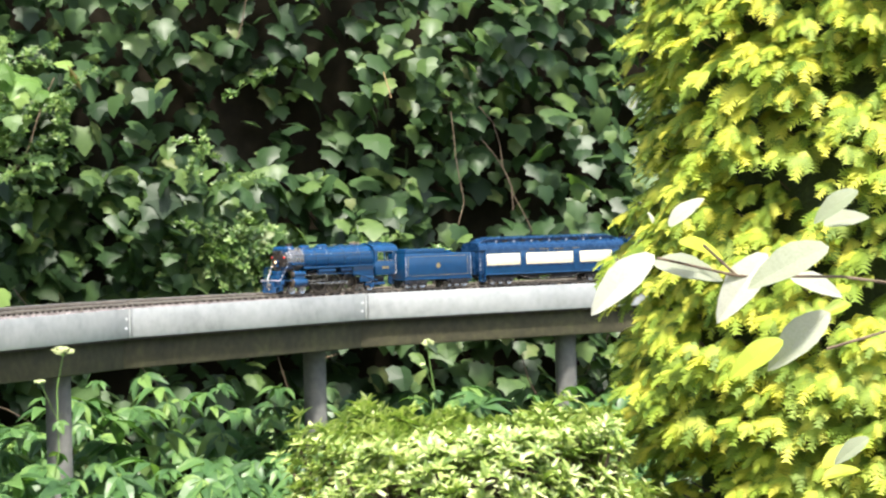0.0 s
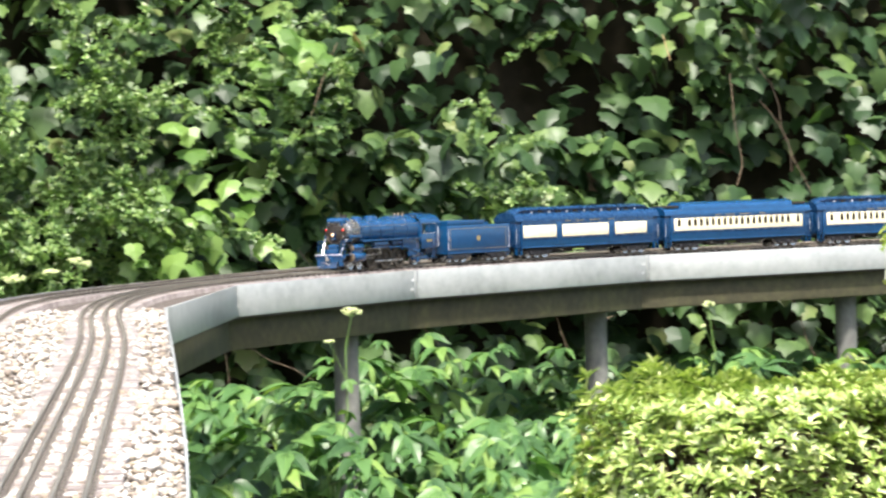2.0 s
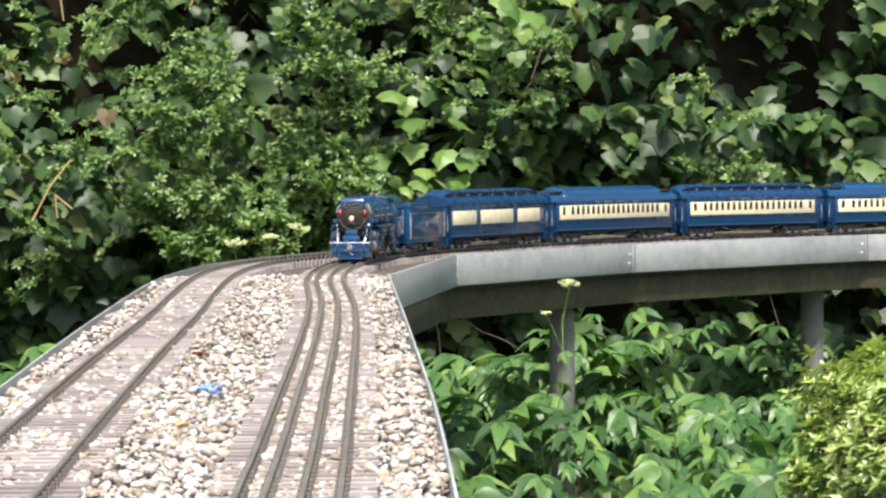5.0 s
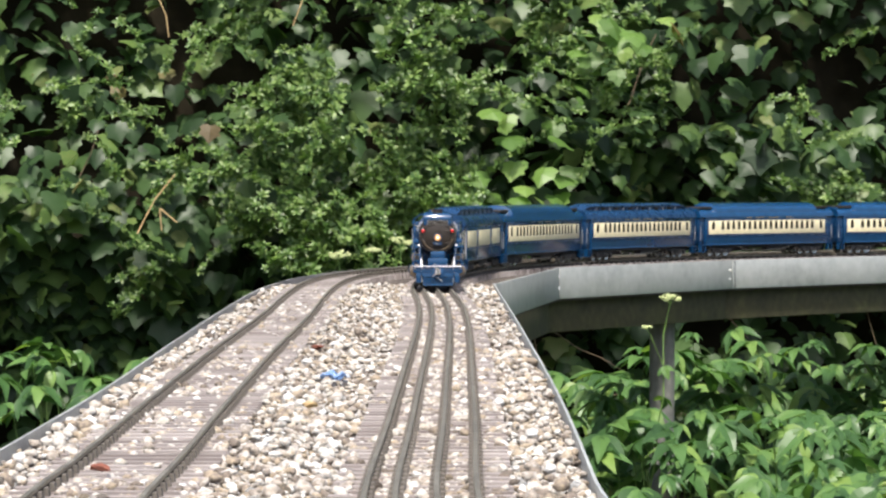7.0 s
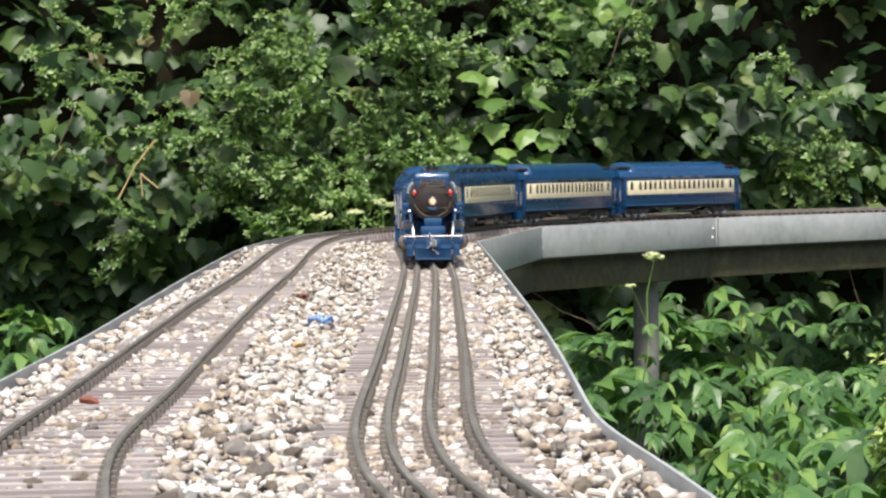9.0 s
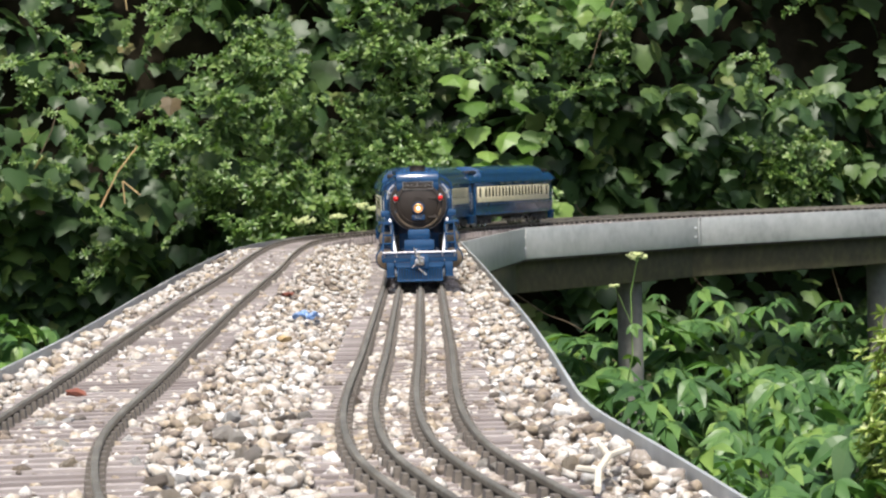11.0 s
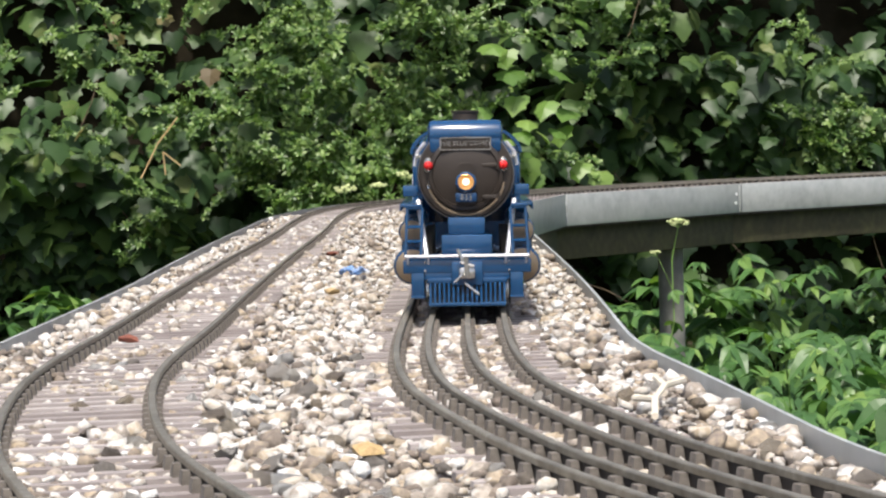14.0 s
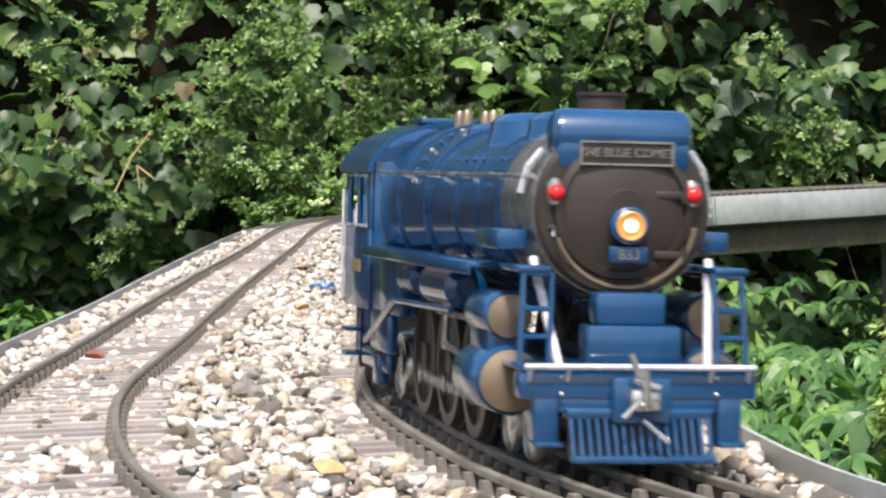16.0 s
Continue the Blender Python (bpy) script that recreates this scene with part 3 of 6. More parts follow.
def bunch(leaf, poses_of):
    """Several leaves joined into one spray: (x, y, z, yaw, pitch, size) for each."""
    vs, fs = [], []
    for x, y, z, yaw, pitch, size in poses_of:
        m = pose(x, y, z, 0, 0, yaw) @ pose(0, 0, 0, pitch, 0, 0)
        k = len(vs)
        vs += [tuple(m @ (Vector(v) * size)) for v in leaf[0]]
        fs += [tuple(i + k for i in f) for f in leaf[1]]
    return vs, fs


def single_leaves(thing, meshes, places, rots, sizes, which):
    for k in range(len(places)):
        ob = new(meshes[0].name.split(".")[0], meshes[which[k]])
        ob.parent = thing
        m = Matrix([[*(rots[k][i] * sizes[k]), places[k][i]] for i in range(3)] + [[0, 0, 0, 1]])
        ob.matrix_local = m


def stems(thing, name, lines, mat, r=0.0015):
    """Thin bent stems, each a line of places, joined into one mesh."""
    bm = bmesh.new()
    for line in lines:
        for a, b in zip(line, line[1:]):
            rod(bm, a, b, r, 5)
    ob = part(name, bm, mat, thing)
    return ob


# hollows in the ivy, the large upper ones standing for shade: place along the wall, height, half width, half height
IVY_HOLLOWS = [(0.78, 0.38, 0.22, 0.13), (-0.90, 0.44, 0.36, 0.26), (-0.66, 0.16, 0.05, 0.17), (1.09, 0.30, 0.09, 0.11), (1.39, 0.21, 0.07, 0.07), (0.42, 0.16, 0.05, 0.06), (-0.25, 0.46, 0.06, 0.05), (-0.5, 0.0, 0.1, 0.05), (0.95, -0.16, 0.16, 0.06), (0.62, -0.12, 0.12, 0.05)]


def make_ivy():
    thing = tagged(new("ivy"), "dense dark green ivy hanging over the wall", "ivy")
    rng = np.random.default_rng(21)
    shapes = [IVY_A, IVY_B, IVY_C]
    n = 14000
    x = rng.uniform(-1.5, 3.0, n)
    z = rng.uniform(-0.56, 1.3, n)
    # thicker growth low on the wall, thinner high up at one end
    low = np.random.default_rng(22)
    thin = (x < -0.25) & (z > 0.28) & (low.random(n) < 0.68)
    x = np.r_[x, low.uniform(-1.1, -0.25, 950), low.uniform(0.25, 1.2, 600)]
    z = np.r_[z, low.uniform(-0.3, 0.15, 950), low.uniform(-0.02, 0.26, 600)]
    n, extra, thin = len(x), np.arange(len(x)) >= n, np.r_[thin, np.zeros(1550, bool)]
    clump = np.array([noise.noise(Vector((a * 3.2, b * 3.2, 0.3))) + 0.6 * noise.noise(Vector((a * 9, b * 9, 3))) for a, b in zip(x, z)])
    keep = (z < 0.62) | (rng.random(n) < 0.5)
    keep &= clump > -0.27
    behind = rng.random(n) < 0.5
    keep |= behind & (z < 0.7)
    sunk = thin & keep
    keep |= extra
    # deep hollows where little grows and the wall's painted shade shows
    for hx, hz, rx, rz in IVY_HOLLOWS:
        inside = ((x - hx) / rx) ** 2 + ((z - hz) / rz) ** 2 + 0.5 * clump < 1.0
        sunk |= inside & (rng.random(n) < 0.93)
        keep &= ~inside | (rng.random(n) < 0.62)
    behind &= ~extra
    x, z, clump, behind, sunk = x[keep], z[keep], clump[keep], behind[keep], sunk[keep]
    n = len(x)
    depth = np.where(behind, rng.uniform(-0.05, 0.02, n), rng.uniform(0.0, 1.0, n) ** 0.8 * np.clip(0.13 + 0.24 * clump, 0.03, 0.32))
    depth = np.where(sunk, np.minimum(depth, rng.uniform(-0.12, -0.06, n)), depth)
    y = wall_y(x) + 0.08 - depth
    yaw = rng.normal(0.15, 0.55, n) + math.pi
    pitch = rng.normal(math.radians(48), math.radians(20), n)
    roll = rng.normal(0, 0.35, n)
    # leaf tips hang down and away from the wall: the leaf's y axis points outwards and down
    size = np.clip(rng.normal(0.048, 0.013, n), 0.022, 0.08)
    rot = turns(n, rng, yaw, -pitch, roll)
    p = np.c_[x, y, z]
    which = rng.integers(0, 3, n)
    in_sight = np.flatnonzero((z > -0.2) & (z < 0.5) & (x > -0.75) & (x < 1.4) & (depth > 0.10))[:300]
    single = np.zeros(n, bool)
    single[in_sight] = True
    for k in range(3):
        some = np.flatnonzero((which == k) & ~single)
        tagged(scattered("leaves", shapes[k], p[some], rot[some], size[some], IVY, thing), "glossy dark green ivy leaves", kind="stuff")
    # a shoot of young light leaves, and a few that turn yellow
    fresh = np.random.default_rng(23)
    for name, mat, count, spots in (("young_leaf", FRESH_IVY, 80, ((0.13, 0.14, 0.075, 0.09), (0.05, 0.03, 0.06, 0.05), (0.30, 0.40, 0.05, 0.05))), ("yellowed_leaf", YELLOWED_IVY, 7, ((0.25, 0.25, 0.55, 0.2), (-0.64, 0.26, 0.05, 0.08)))):
        young = [mesh_of(name, *s, mat) for s in shapes]
        spot = np.array(spots)[fresh.integers(0, len(spots), count)]
        px, pz = fresh.normal(spot[:, 0], spot[:, 2]), fresh.normal(spot[:, 1], spot[:, 3])
        place = np.c_[px, wall_y(px) - fresh.uniform(0.12, 0.34, count), pz]
        single_leaves(thing, young, place, turns(count, fresh, math.pi + fresh.normal(0.1, 0.5, count), -fresh.normal(0.75, 0.3, count), fresh.normal(0, 0.3, count)), fresh.uniform(0.032, 0.062, count)[:, None] * np.ones(3), fresh.integers(0, 3, count))
    meshes = [mesh_of("leaf", *s, IVY) for s in shapes]
    single_leaves(thing, meshes, p[in_sight], rot[in_sight], size[in_sight][:, None] * np.ones(3), which[in_sight])
    lines = []
    for k in range(30):
        x0, z0 = rng.uniform(-1.2, 2.4), rng.uniform(-0.4, 0.6)
        a = rng.uniform(0.3, 2.6)
        line, pos = [], np.array([x0, wall_y(x0) - rng.uniform(-0.04, 0.07), z0])
        for _ in range(6):
            line.append(tuple(pos))
            a += rng.normal(0, 0.25)
            pos = pos + 0.05 * np.array([math.cos(a), 0.24 * math.cos(a), math.sin(a)])
        lines.append(line)
    tagged(stems(thing, "stems", lines, TWIG, 0.0013), "bare brown stems", kind="stuff")
    return thing


def make_climber():
    """Small-leaved shoots in lumps that hang in front of the ivy."""
    thing = tagged(new("climbing_shrub"), "small-leaved green climber with arching shoots before the ivy", "climber")
    rng = np.random.default_rng(31)
    leaf = leaf_mesh([(0, 0), (0.19, 0.2), (0.25, 0.5), (0.16, 0.8), (0, 1.0)], 0.4, 0.3)
    # a tuft: a short tip with seven leaflets round it
    tuft = bunch(leaf, [(0, 0, 0, k * 51 + 7 * (k % 3), 18 + 14 * (k % 3), 1.0 - 0.05 * k) for k in range(7)] + [(0, 0, 0.25, 40, 50, 0.6), (0, 0, 0.25, 220, 50, 0.6)])
    places, away, size, lines = [], [], [], []
    lumps = [(-0.46, 0.04, -0.02, 0.56, 46, 0.28), (-1.05, -0.5, -0.1, 0.5, 7, 0.30), (0.10, 0.40, 0.26, 0.5, 6, 0.16), (0.64, 0.84, 0.02, 0.07, 7, 0.12), (-0.40, 0.02, -0.05, 0.10, 24, 0.30), (1.05, 1.5, 0.0, 0.06, 5, 0.1)]
    for x0, x1, z0, z1, count, deep in lumps:
        for _ in range(count):
            root = np.array([rng.uniform(x0, x1), 0, rng.uniform(z0, z1)])
            root[1] = wall_y(root[0]) - 0.08 - rng.uniform(0, deep)
            main = rng.uniform(-0.5, 3.6)
            # a fan of short shoots, with tufts of leaves in steps along each
            for _ in range(rng.integers(3, 6)):
                a = main + rng.normal(0, 0.75)
                pos, line = root + rng.normal(0, 0.012, 3), []
                for k in range(rng.integers(4, 9)):
                    line.append(tuple(pos))
                    places.append(pos + rng.normal(0, 0.004, 3))
                    away.append(-math.pi / 2 + 0.7 * math.cos(a) + rng.normal(0, 0.6))
                    size.append(rng.uniform(0.016, 0.027) * (1 - 0.05 * k))
                    a += rng.normal(0, 0.2) - 0.06 * math.cos(a)
                    pos = pos + 0.0165 * np.array([math.cos(a), -0.55 * abs(rng.normal(0, 1)), 0.9 * math.sin(a)])
                lines.append(line)
    # long arching shoots with tufts along them
    for x0, x1, z0, z1, count in ((-0.8, 0.15, 0.0, 0.5, 42), (0.15, 0.75, 0.12, 0.4, 16)):
        for _ in range(count):
            sx, sz, a = rng.uniform(x0, x1), rng.uniform(z0, z1), rng.uniform(-0.7, 3.5)
            pos = np.array([sx, wall_y(sx) - rng.uniform(0.13, 0.3), sz])
            line = []
            for k in range(rng.integers(6, 12)):
                line.append(tuple(pos))
                places.append(pos + rng.normal(0, 0.003, 3))
                away.append(-math.pi / 2 + rng.normal(0, 0.8))
                size.append(rng.uniform(0.010, 0.018))
                a += rng.normal(0, 0.15) - 0.05 * math.cos(a)
                pos = pos + 0.016 * np.array([math.cos(a), -0.3 * abs(rng.normal(0, 1)), math.sin(a) * 0.8])
            lines.append(line)
    p, away = np.array(places), np.array(away)
    keep = (p[:, 0] < 0.5) | (p[:, 2] > -0.02)
    p, away, size = p[keep], away[keep], np.array(size)[keep]
    n = len(p)
    tilt = rng.normal(-0.85, 0.35, n)
    rot = turns(n, rng, away - math.pi / 2, tilt, rng.normal(0, 0.35, n)) @ turns(n, rng, rng.uniform(0, 6.28, n), np.zeros(n), np.zeros(n))
    front = np.flatnonzero((p[:, 1] < wall_y(p[:, 0]) - 0.26))[:300]
    single = np.zeros(n, bool)
    single[front] = True
    some = np.flatnonzero(~single)
    tagged(scattered("leaves", tuft, p[some], rot[some], size[some], SPRIG, thing), "tufts of small oval leaves", kind="stuff")
    single_leaves(thing, [mesh_of("leaf_tuft", *tuft, SPRIG)], p[front], rot[front], size[front][:, None] * np.ones(3), np.zeros(n, int))
    tagged(stems(thing, "shoots", lines, STALK, 0.0008), "thin green shoots", kind="stuff")
    return thing


def make_ground_elder():
    """Low broad-leaved plants, each leaf of five leaflets on a stalk."""
    rng = np.random.default_rng(41)
    leaflet = leaf_mesh([(0, 0), (0.12, 0.1), (0.22, 0.28), (0.25, 0.45), (0.17, 0.72), (0.15, 0.8), (0.06, 1.02), (0, 1.15)], 0.3, 0.35)
    tri = bunch(leaflet, [(0, 0, 0, 0, 0, 1.0), (0.02, -0.02, 0, -44, -6, 0.92), (-0.02, -0.02, 0, 44, -6, 0.92), (0.02, -0.06, 0, -92, -10, 0.72), (-0.02, -0.06, 0, 92, -10, 0.72)])
    thing = tagged(new("ground_elder"), "broad fresh green leaves of low plants covering the ground", "ground cover")
    spots = []

    def height(x, y):
        return -0.245 + 0.09 * noise.noise(Vector((x * 2.3, y * 2.3, 2))) - 0.05 * max(0, 4.1 - y) + 0.06 * max(0, y - 4.6)

    for _ in range(2700):
        x, y = rng.uniform(-0.2, 2.3), rng.uniform(2.9, 5.5)
        edge = np.interp(y, right_edge[:, 1], right_edge[:, 0]) if y < 3.4 else -1
        if x < edge + 0.09 or y > wall_y(x) - 0.05:
            continue
        spots.append((x, y, height(x, y) - abs(rng.normal(0, 0.10))))
    for _ in range(600):
        x, y = rng.uniform(-1.3, -0.30), rng.uniform(2.2, 5.2)
        spots.append((x, y, -0.30 + 0.07 * max(0, y - 3.6) + 0.08 * noise.noise(Vector((x * 3, y * 2, 5))) - abs(rng.normal(0, 0.07))))
    p = np.array(spots)
    n = len(p)
    yaw = rng.normal(math.pi, 1.0, n)
    rot = turns(n, rng, yaw, rng.normal(-0.14, 0.26, n), rng.normal(0, 0.26, n))
    size = np.clip(rng.normal(0.048, 0.013, n), 0.02, 0.08)
    near = np.flatnonzero((p[:, 0] > 0.1) & (p[:, 0] < 1.0) & (p[:, 2] > -0.26))[:300]
    single = np.zeros(n, bool)
    single[near] = True
    some = np.flatnonzero(~single)
    tagged(scattered("leaves", tri, p[some], rot[some], size[some], ELDER, thing), "broad five-part leaves", kind="stuff")
    single_leaves(thing, [mesh_of("leaf", *tri, ELDER)], p[near], rot[near], size[near][:, None] * np.ones(3), np.zeros(n, int))
    lines = [[(a, b, c), (a + 0.01, b + 0.02, c - 0.09), (a + 0.012, b + 0.03, c - 0.2)] for a, b, c in p[::6]]
    tagged(stems(thing, "stalks", lines, STALK, 0.0013), "thin green stalks", kind="stuff")
    return thing


def make_bush():
    """A rounded bush of whorled light leaves."""
    thing = tagged(new("garden_bush"), "rounded bush with glossy yellow-green whorled leaves", "bush")
    rng = np.random.default_rng(51)
    whorl = bunch(NARROW, [(0, 0, 0, k * 60 + 9 * (k % 2), 24 + 16 * (k % 3), 0.9 + 0.1 * (k % 2)) for k in range(6)] + [(0, 0, 0.02, k * 120 + 30, 60, 0.6) for k in range(3)])
    cx, cy, cz = 0.745, 3.24, -0.296
    n = 3800
    u = rng.normal(size=(n, 3))
    u /= np.linalg.norm(u, axis=1)[:, None]
    u[:, 2] = np.minimum(1.7 * np.abs(u[:, 2]), 0.98) - 0.25
    bump = np.array([1 + 0.24 * noise.noise(Vector(v) * 2.3) + 0.14 * noise.noise(Vector(v) * 6) for v in u])
    rad = np.array([0.225, 0.26, 0.235]) * (bump * rng.uniform(0.72, 1.0, n) ** 0.5)[:, None]
    p = np.array([cx, cy, cz]) + u * rad
    yaw = rng.uniform(0, 6.28, n)
    lean = np.arctan2(np.hypot(u[:, 0], u[:, 1]), u[:, 2] + 0.6) * 0.8
    az = np.arctan2(u[:, 1], u[:, 0])
    z = np.zeros(n)
    rot = turns(n, rng, az - math.pi / 2, -lean, z) @ turns(n, rng, yaw, rng.normal(0, 0.2, n), rng.normal(0, 0.2, n))
    size = rng.uniform(0.012, 0.023, n)
    near = np.flatnonzero((u[:, 1] < 0.1) & (u[:, 2] > 0))[:300]
    single = np.zeros(n, bool)
    single[near] = True
    some = np.flatnonzero(~single)
    tagged(scattered("leaves", whorl, p[some], rot[some], size[some], BUSHLEAF, thing), "whorls of narrow light leaves", kind="stuff")
    single_leaves(thing, [mesh_of("leaf_whorl", *whorl, BUSHLEAF)], p[near], rot[near], size[near][:, None] * np.ones(3), np.zeros(n, int))
    lines = [[(cx, cy, -0.56), (cx + 0.4 * (a - cx), cy + 0.4 * (b - cy), -0.42), (a, b, c)] for a, b, c in p[::12]]
    tagged(stems(thing, "branches", lines, TWIG, 0.0022), "brown branches", kind="stuff")
    return thing


def make_yew():
    """A golden yew: a column of flat needle sprays over a shell coloured dark for shade."""
    thing = tagged(new("golden_yew"), "tall golden yew with bright yellow-green needle sprays", "conifer")
    rng = np.random.default_rng(61)
    def comb(pairs, length):
        """A bowed twig with two ranks of pointed needles on it."""
        vs = [(0, length * k / pairs, -0.34 * length * (k / pairs) ** 2) for k in range(pairs + 1)]
        fs = []
        for k in range(pairs):
            y, z = length * (k + 0.5) / pairs, -0.34 * length * ((k + 0.5) / pairs) ** 2
            ln = 0.25 * (1 - 0.45 * (k / pairs) ** 3)
            for sgn in (1, -1):
                b = len(vs)
                vs += [(sgn * ln * 0.55, y + 0.11, z - 0.02), (sgn * ln, y + 0.14, z - 0.06), (sgn * ln * 0.55, y + 0.03, z - 0.02)]
                ring = (k, k + 1, b, b + 1, b + 2)
                fs.append(ring if sgn < 0 else ring[::-1])
        return vs, fs

    def joined(pieces):
        vs, fs = [], []
        for (v, f), m in pieces:
            k = len(vs)
            vs += [tuple(m @ Vector(p)) for p in v]
            fs += [tuple(i + k for i in q) for q in f]
        return vs, fs

    main, side_twig = comb(8, 0.95), comb(5, 0.50)
    spray = joined([(main, Matrix())] + [(side_twig, pose(0, y, -0.36 * y * y, 0, 0, a)) for y, a in ((0.18, 40), (0.26, -42))])
    cx, cy = YEW_AT
    # boughs stand out in tiers, each a drooping fan of sprays, with dark hollows below them
    boughs = 2300
    ang0, z0 = rng.uniform(0, 2 * math.pi, boughs), rng.uniform(-0.5, 1.0, boughs)
    use = rng.random(boughs) < np.where((np.sin(ang0) < 0.3) & (z0 > -0.38) & (z0 < 0.62), 1.0, 0.3)
    ang0, z0 = ang0[use], z0[use]
    # half of the boughs lie in slanting rows
    row = np.round((z0 + 0.05 * np.sin(3 * ang0)) / 0.062) * 0.062 - 0.05 * np.sin(3 * ang0)
    z0 = np.where(rng.random(len(z0)) < 0.6, row + rng.normal(0, 0.008, len(z0)), z0)
    places, faces, tips, angs = [], [], [], []
    for a0, c in zip(ang0, z0):
        lump = noise.noise(Vector((math.cos(a0) * 3, math.sin(a0) * 3, c * 6)))
        r0 = YEW_R * (0.96 if c < -0.1 else 1.0) * min(1.1, max(0.6, 1.12 - 0.22 * (c + 0.1))) * (1 + 0.06 * lump) - rng.uniform(0.0, 0.035)
        skew = rng.normal(0.0, 0.4)
        span = rng.uniform(0.035, 0.06)
        for k in range(rng.integers(7, 12)):
            u, v = rng.uniform(-1, 1), rng.uniform(0, 1) ** 0.7
            a1 = a0 + (u * span + skew * 0.03 * v) / YEW_R
            r1 = r0 - 0.05 + 0.06 * v * (1 - 0.3 * u * u)
            places.append((cx + r1 * math.cos(a1), cy + r1 * math.sin(a1), c - 0.030 * v * v - 0.016 * u * u + rng.normal(0, 0.004)))
            out = Vector((math.cos(a1), math.sin(a1), 0))
            side = Vector((-out.y, out.x, 0))
            face = ((0.25 + 0.2 * v) * out + Vector((0, -0.28, 0.78)) + Vector(rng.normal(0, 0.16, 3))).normalized()
            tip = out + side * (0.75 * u + skew) + Vector((0, 0, -0.45 - 0.5 * v)) + Vector(rng.normal(0, 0.14, 3))
            tip = (tip - tip.dot(face) * face).normalized()
            faces.append(face), tips.append(tip), angs.append(a1)
    p, ang, face, tip = np.array(places), np.array(angs), np.array(faces), np.array(tips)
    n = len(p)
    rot = np.stack([np.cross(tip, face), tip, face], axis=2)
    size = np.clip(rng.normal(0.034, 0.006, n), 0.022, 0.046)
    near = np.flatnonzero((p[:, 1] < cy - 0.1) & (p[:, 0] < cx + 0.02) & (p[:, 2] > -0.2) & (p[:, 2] < 0.45))[:300]
    single = np.zeros(n, bool)
    single[near] = True
    some = np.flatnonzero(~single)
    tagged(scattered("sprays", spray, p[some], rot[some], size[some], YEW, thing), "fans of soft golden needles", kind="stuff")
    single_leaves(thing, [mesh_of("spray", *spray, YEW)], p[near], rot[near], size[near][:, None] * np.ones(3), np.zeros(n, int))
    bm = bmesh.new()
    lathe(bm, [(0.05, -0.57), (0.045, 0.0), (0.03, 1.0)], 12, Matrix.Translation((cx, cy, 0)))
    part("trunk", bm, TWIG, thing)
    # closed shell behind the sprays, its dark green standing for shaded depth
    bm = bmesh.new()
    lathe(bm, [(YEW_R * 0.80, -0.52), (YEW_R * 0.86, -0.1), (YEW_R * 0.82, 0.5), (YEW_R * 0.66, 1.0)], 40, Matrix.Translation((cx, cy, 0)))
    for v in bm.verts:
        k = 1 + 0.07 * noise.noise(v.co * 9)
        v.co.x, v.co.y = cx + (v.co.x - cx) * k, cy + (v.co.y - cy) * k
    part("inner_growth", bm, YEW_SHADE, thing, "dark green shell for the shaded inside")
    lines = [[(cx + 0.9 * (a - cx), cy + 0.9 * (b - cy), c - 0.02), (a, b, c)] for a, b, c in p[::9]]
    tagged(stems(thing, "twigs", lines, TWIG, 0.0012), "thin brown twigs", kind="stuff")
    return thing


YEW_AT, YEW_R = (1.378, 3.30), 0.37
make_ivy()
climber = make_climber()
make_ground_elder()
make_bush()
make_yew()


# ---- the train: 1:48 models; y forward, z up from the rail ----
BLUE = plain("blue_enamel", (0.005, 0.047, 0.130), rough=0.2)
WHEEL = plain("oily_steel_wheel", (0.085, 0.072, 0.055), rough=0.4, metal=0.5)
for _m in (BLUE,):
    _m.node_tree.nodes["Principled BSDF"].inputs["Coat Weight"].default_value = 0.6
    _m.node_tree.nodes["Principled BSDF"].inputs["Coat Roughness"].default_value = 0.12
DEEP = plain("deep_blue_enamel", (0.007, 0.036, 0.098), rough=0.28)
CREAM = plain("cream_panel", (0.84, 0.76, 0.52), rough=0.4)
WHITE_METAL = plain("bright_handrail", (0.58, 0.58, 0.62), rough=0.28, metal=0.35)
CHROME = plain("nickel", (0.55, 0.54, 0.52), rough=0.25, metal=0.9)
GRAPHITE = plain("brown_graphite", (0.034, 0.026, 0.021), rough=0.42, metal=0.2)
SMOKEBOX = plain("silver_graphite", (0.34, 0.33, 0.32), rough=0.28, metal=0.75)
BRONZE = plain("dull_bronze", (0.26, 0.20, 0.14), rough=0.4, metal=0.7)
BLACK = plain("black_underframe", (0.014, 0.014, 0.016), rough=0.5)
GLASS = plain("dark_window_glass", (0.035, 0.03, 0.022), rough=0.15)
GOLD = plain("gold_lettering", (0.30, 0.24, 0.11), rough=0.4, metal=0.3)
RED = plain("red_lens", (0.62, 0.02, 0.02), rough=0.15)
COPPER = plain("copper_reflector", (0.80, 0.40, 0.13), rough=0.3, metal=0.6)
LAMP = plain("lit_headlight", (1.0, 0.80, 0.55), rough=0.3, emit=1.0)
COAL = mottled("coal", [(0.3, (0.01, 0.01, 0.01)), (0.6, (0.03, 0.03, 0.03)), (0.8, (0.06, 0.06, 0.06))], 60, rough=0.4, bump=0.9)


def piece(name, parent, mat, build, label=""):
    """A part from a function that fills a bmesh."""
    bm = bmesh.new()
    build(bm)
    return part(name, bm, mat, parent, label)


def along(x, y, z):
    """A matrix whose z axis points forward (y), at a place."""
    return Matrix.Translation((x, y, z)) @ Matrix.Rotation(-math.pi / 2, 4, "X")


def across(x, y, z):
    """A matrix whose z axis points to the side (x), at a place."""
    return Matrix.Translation((x, y, z)) @ Matrix.Rotation(math.pi / 2, 4, "Y")


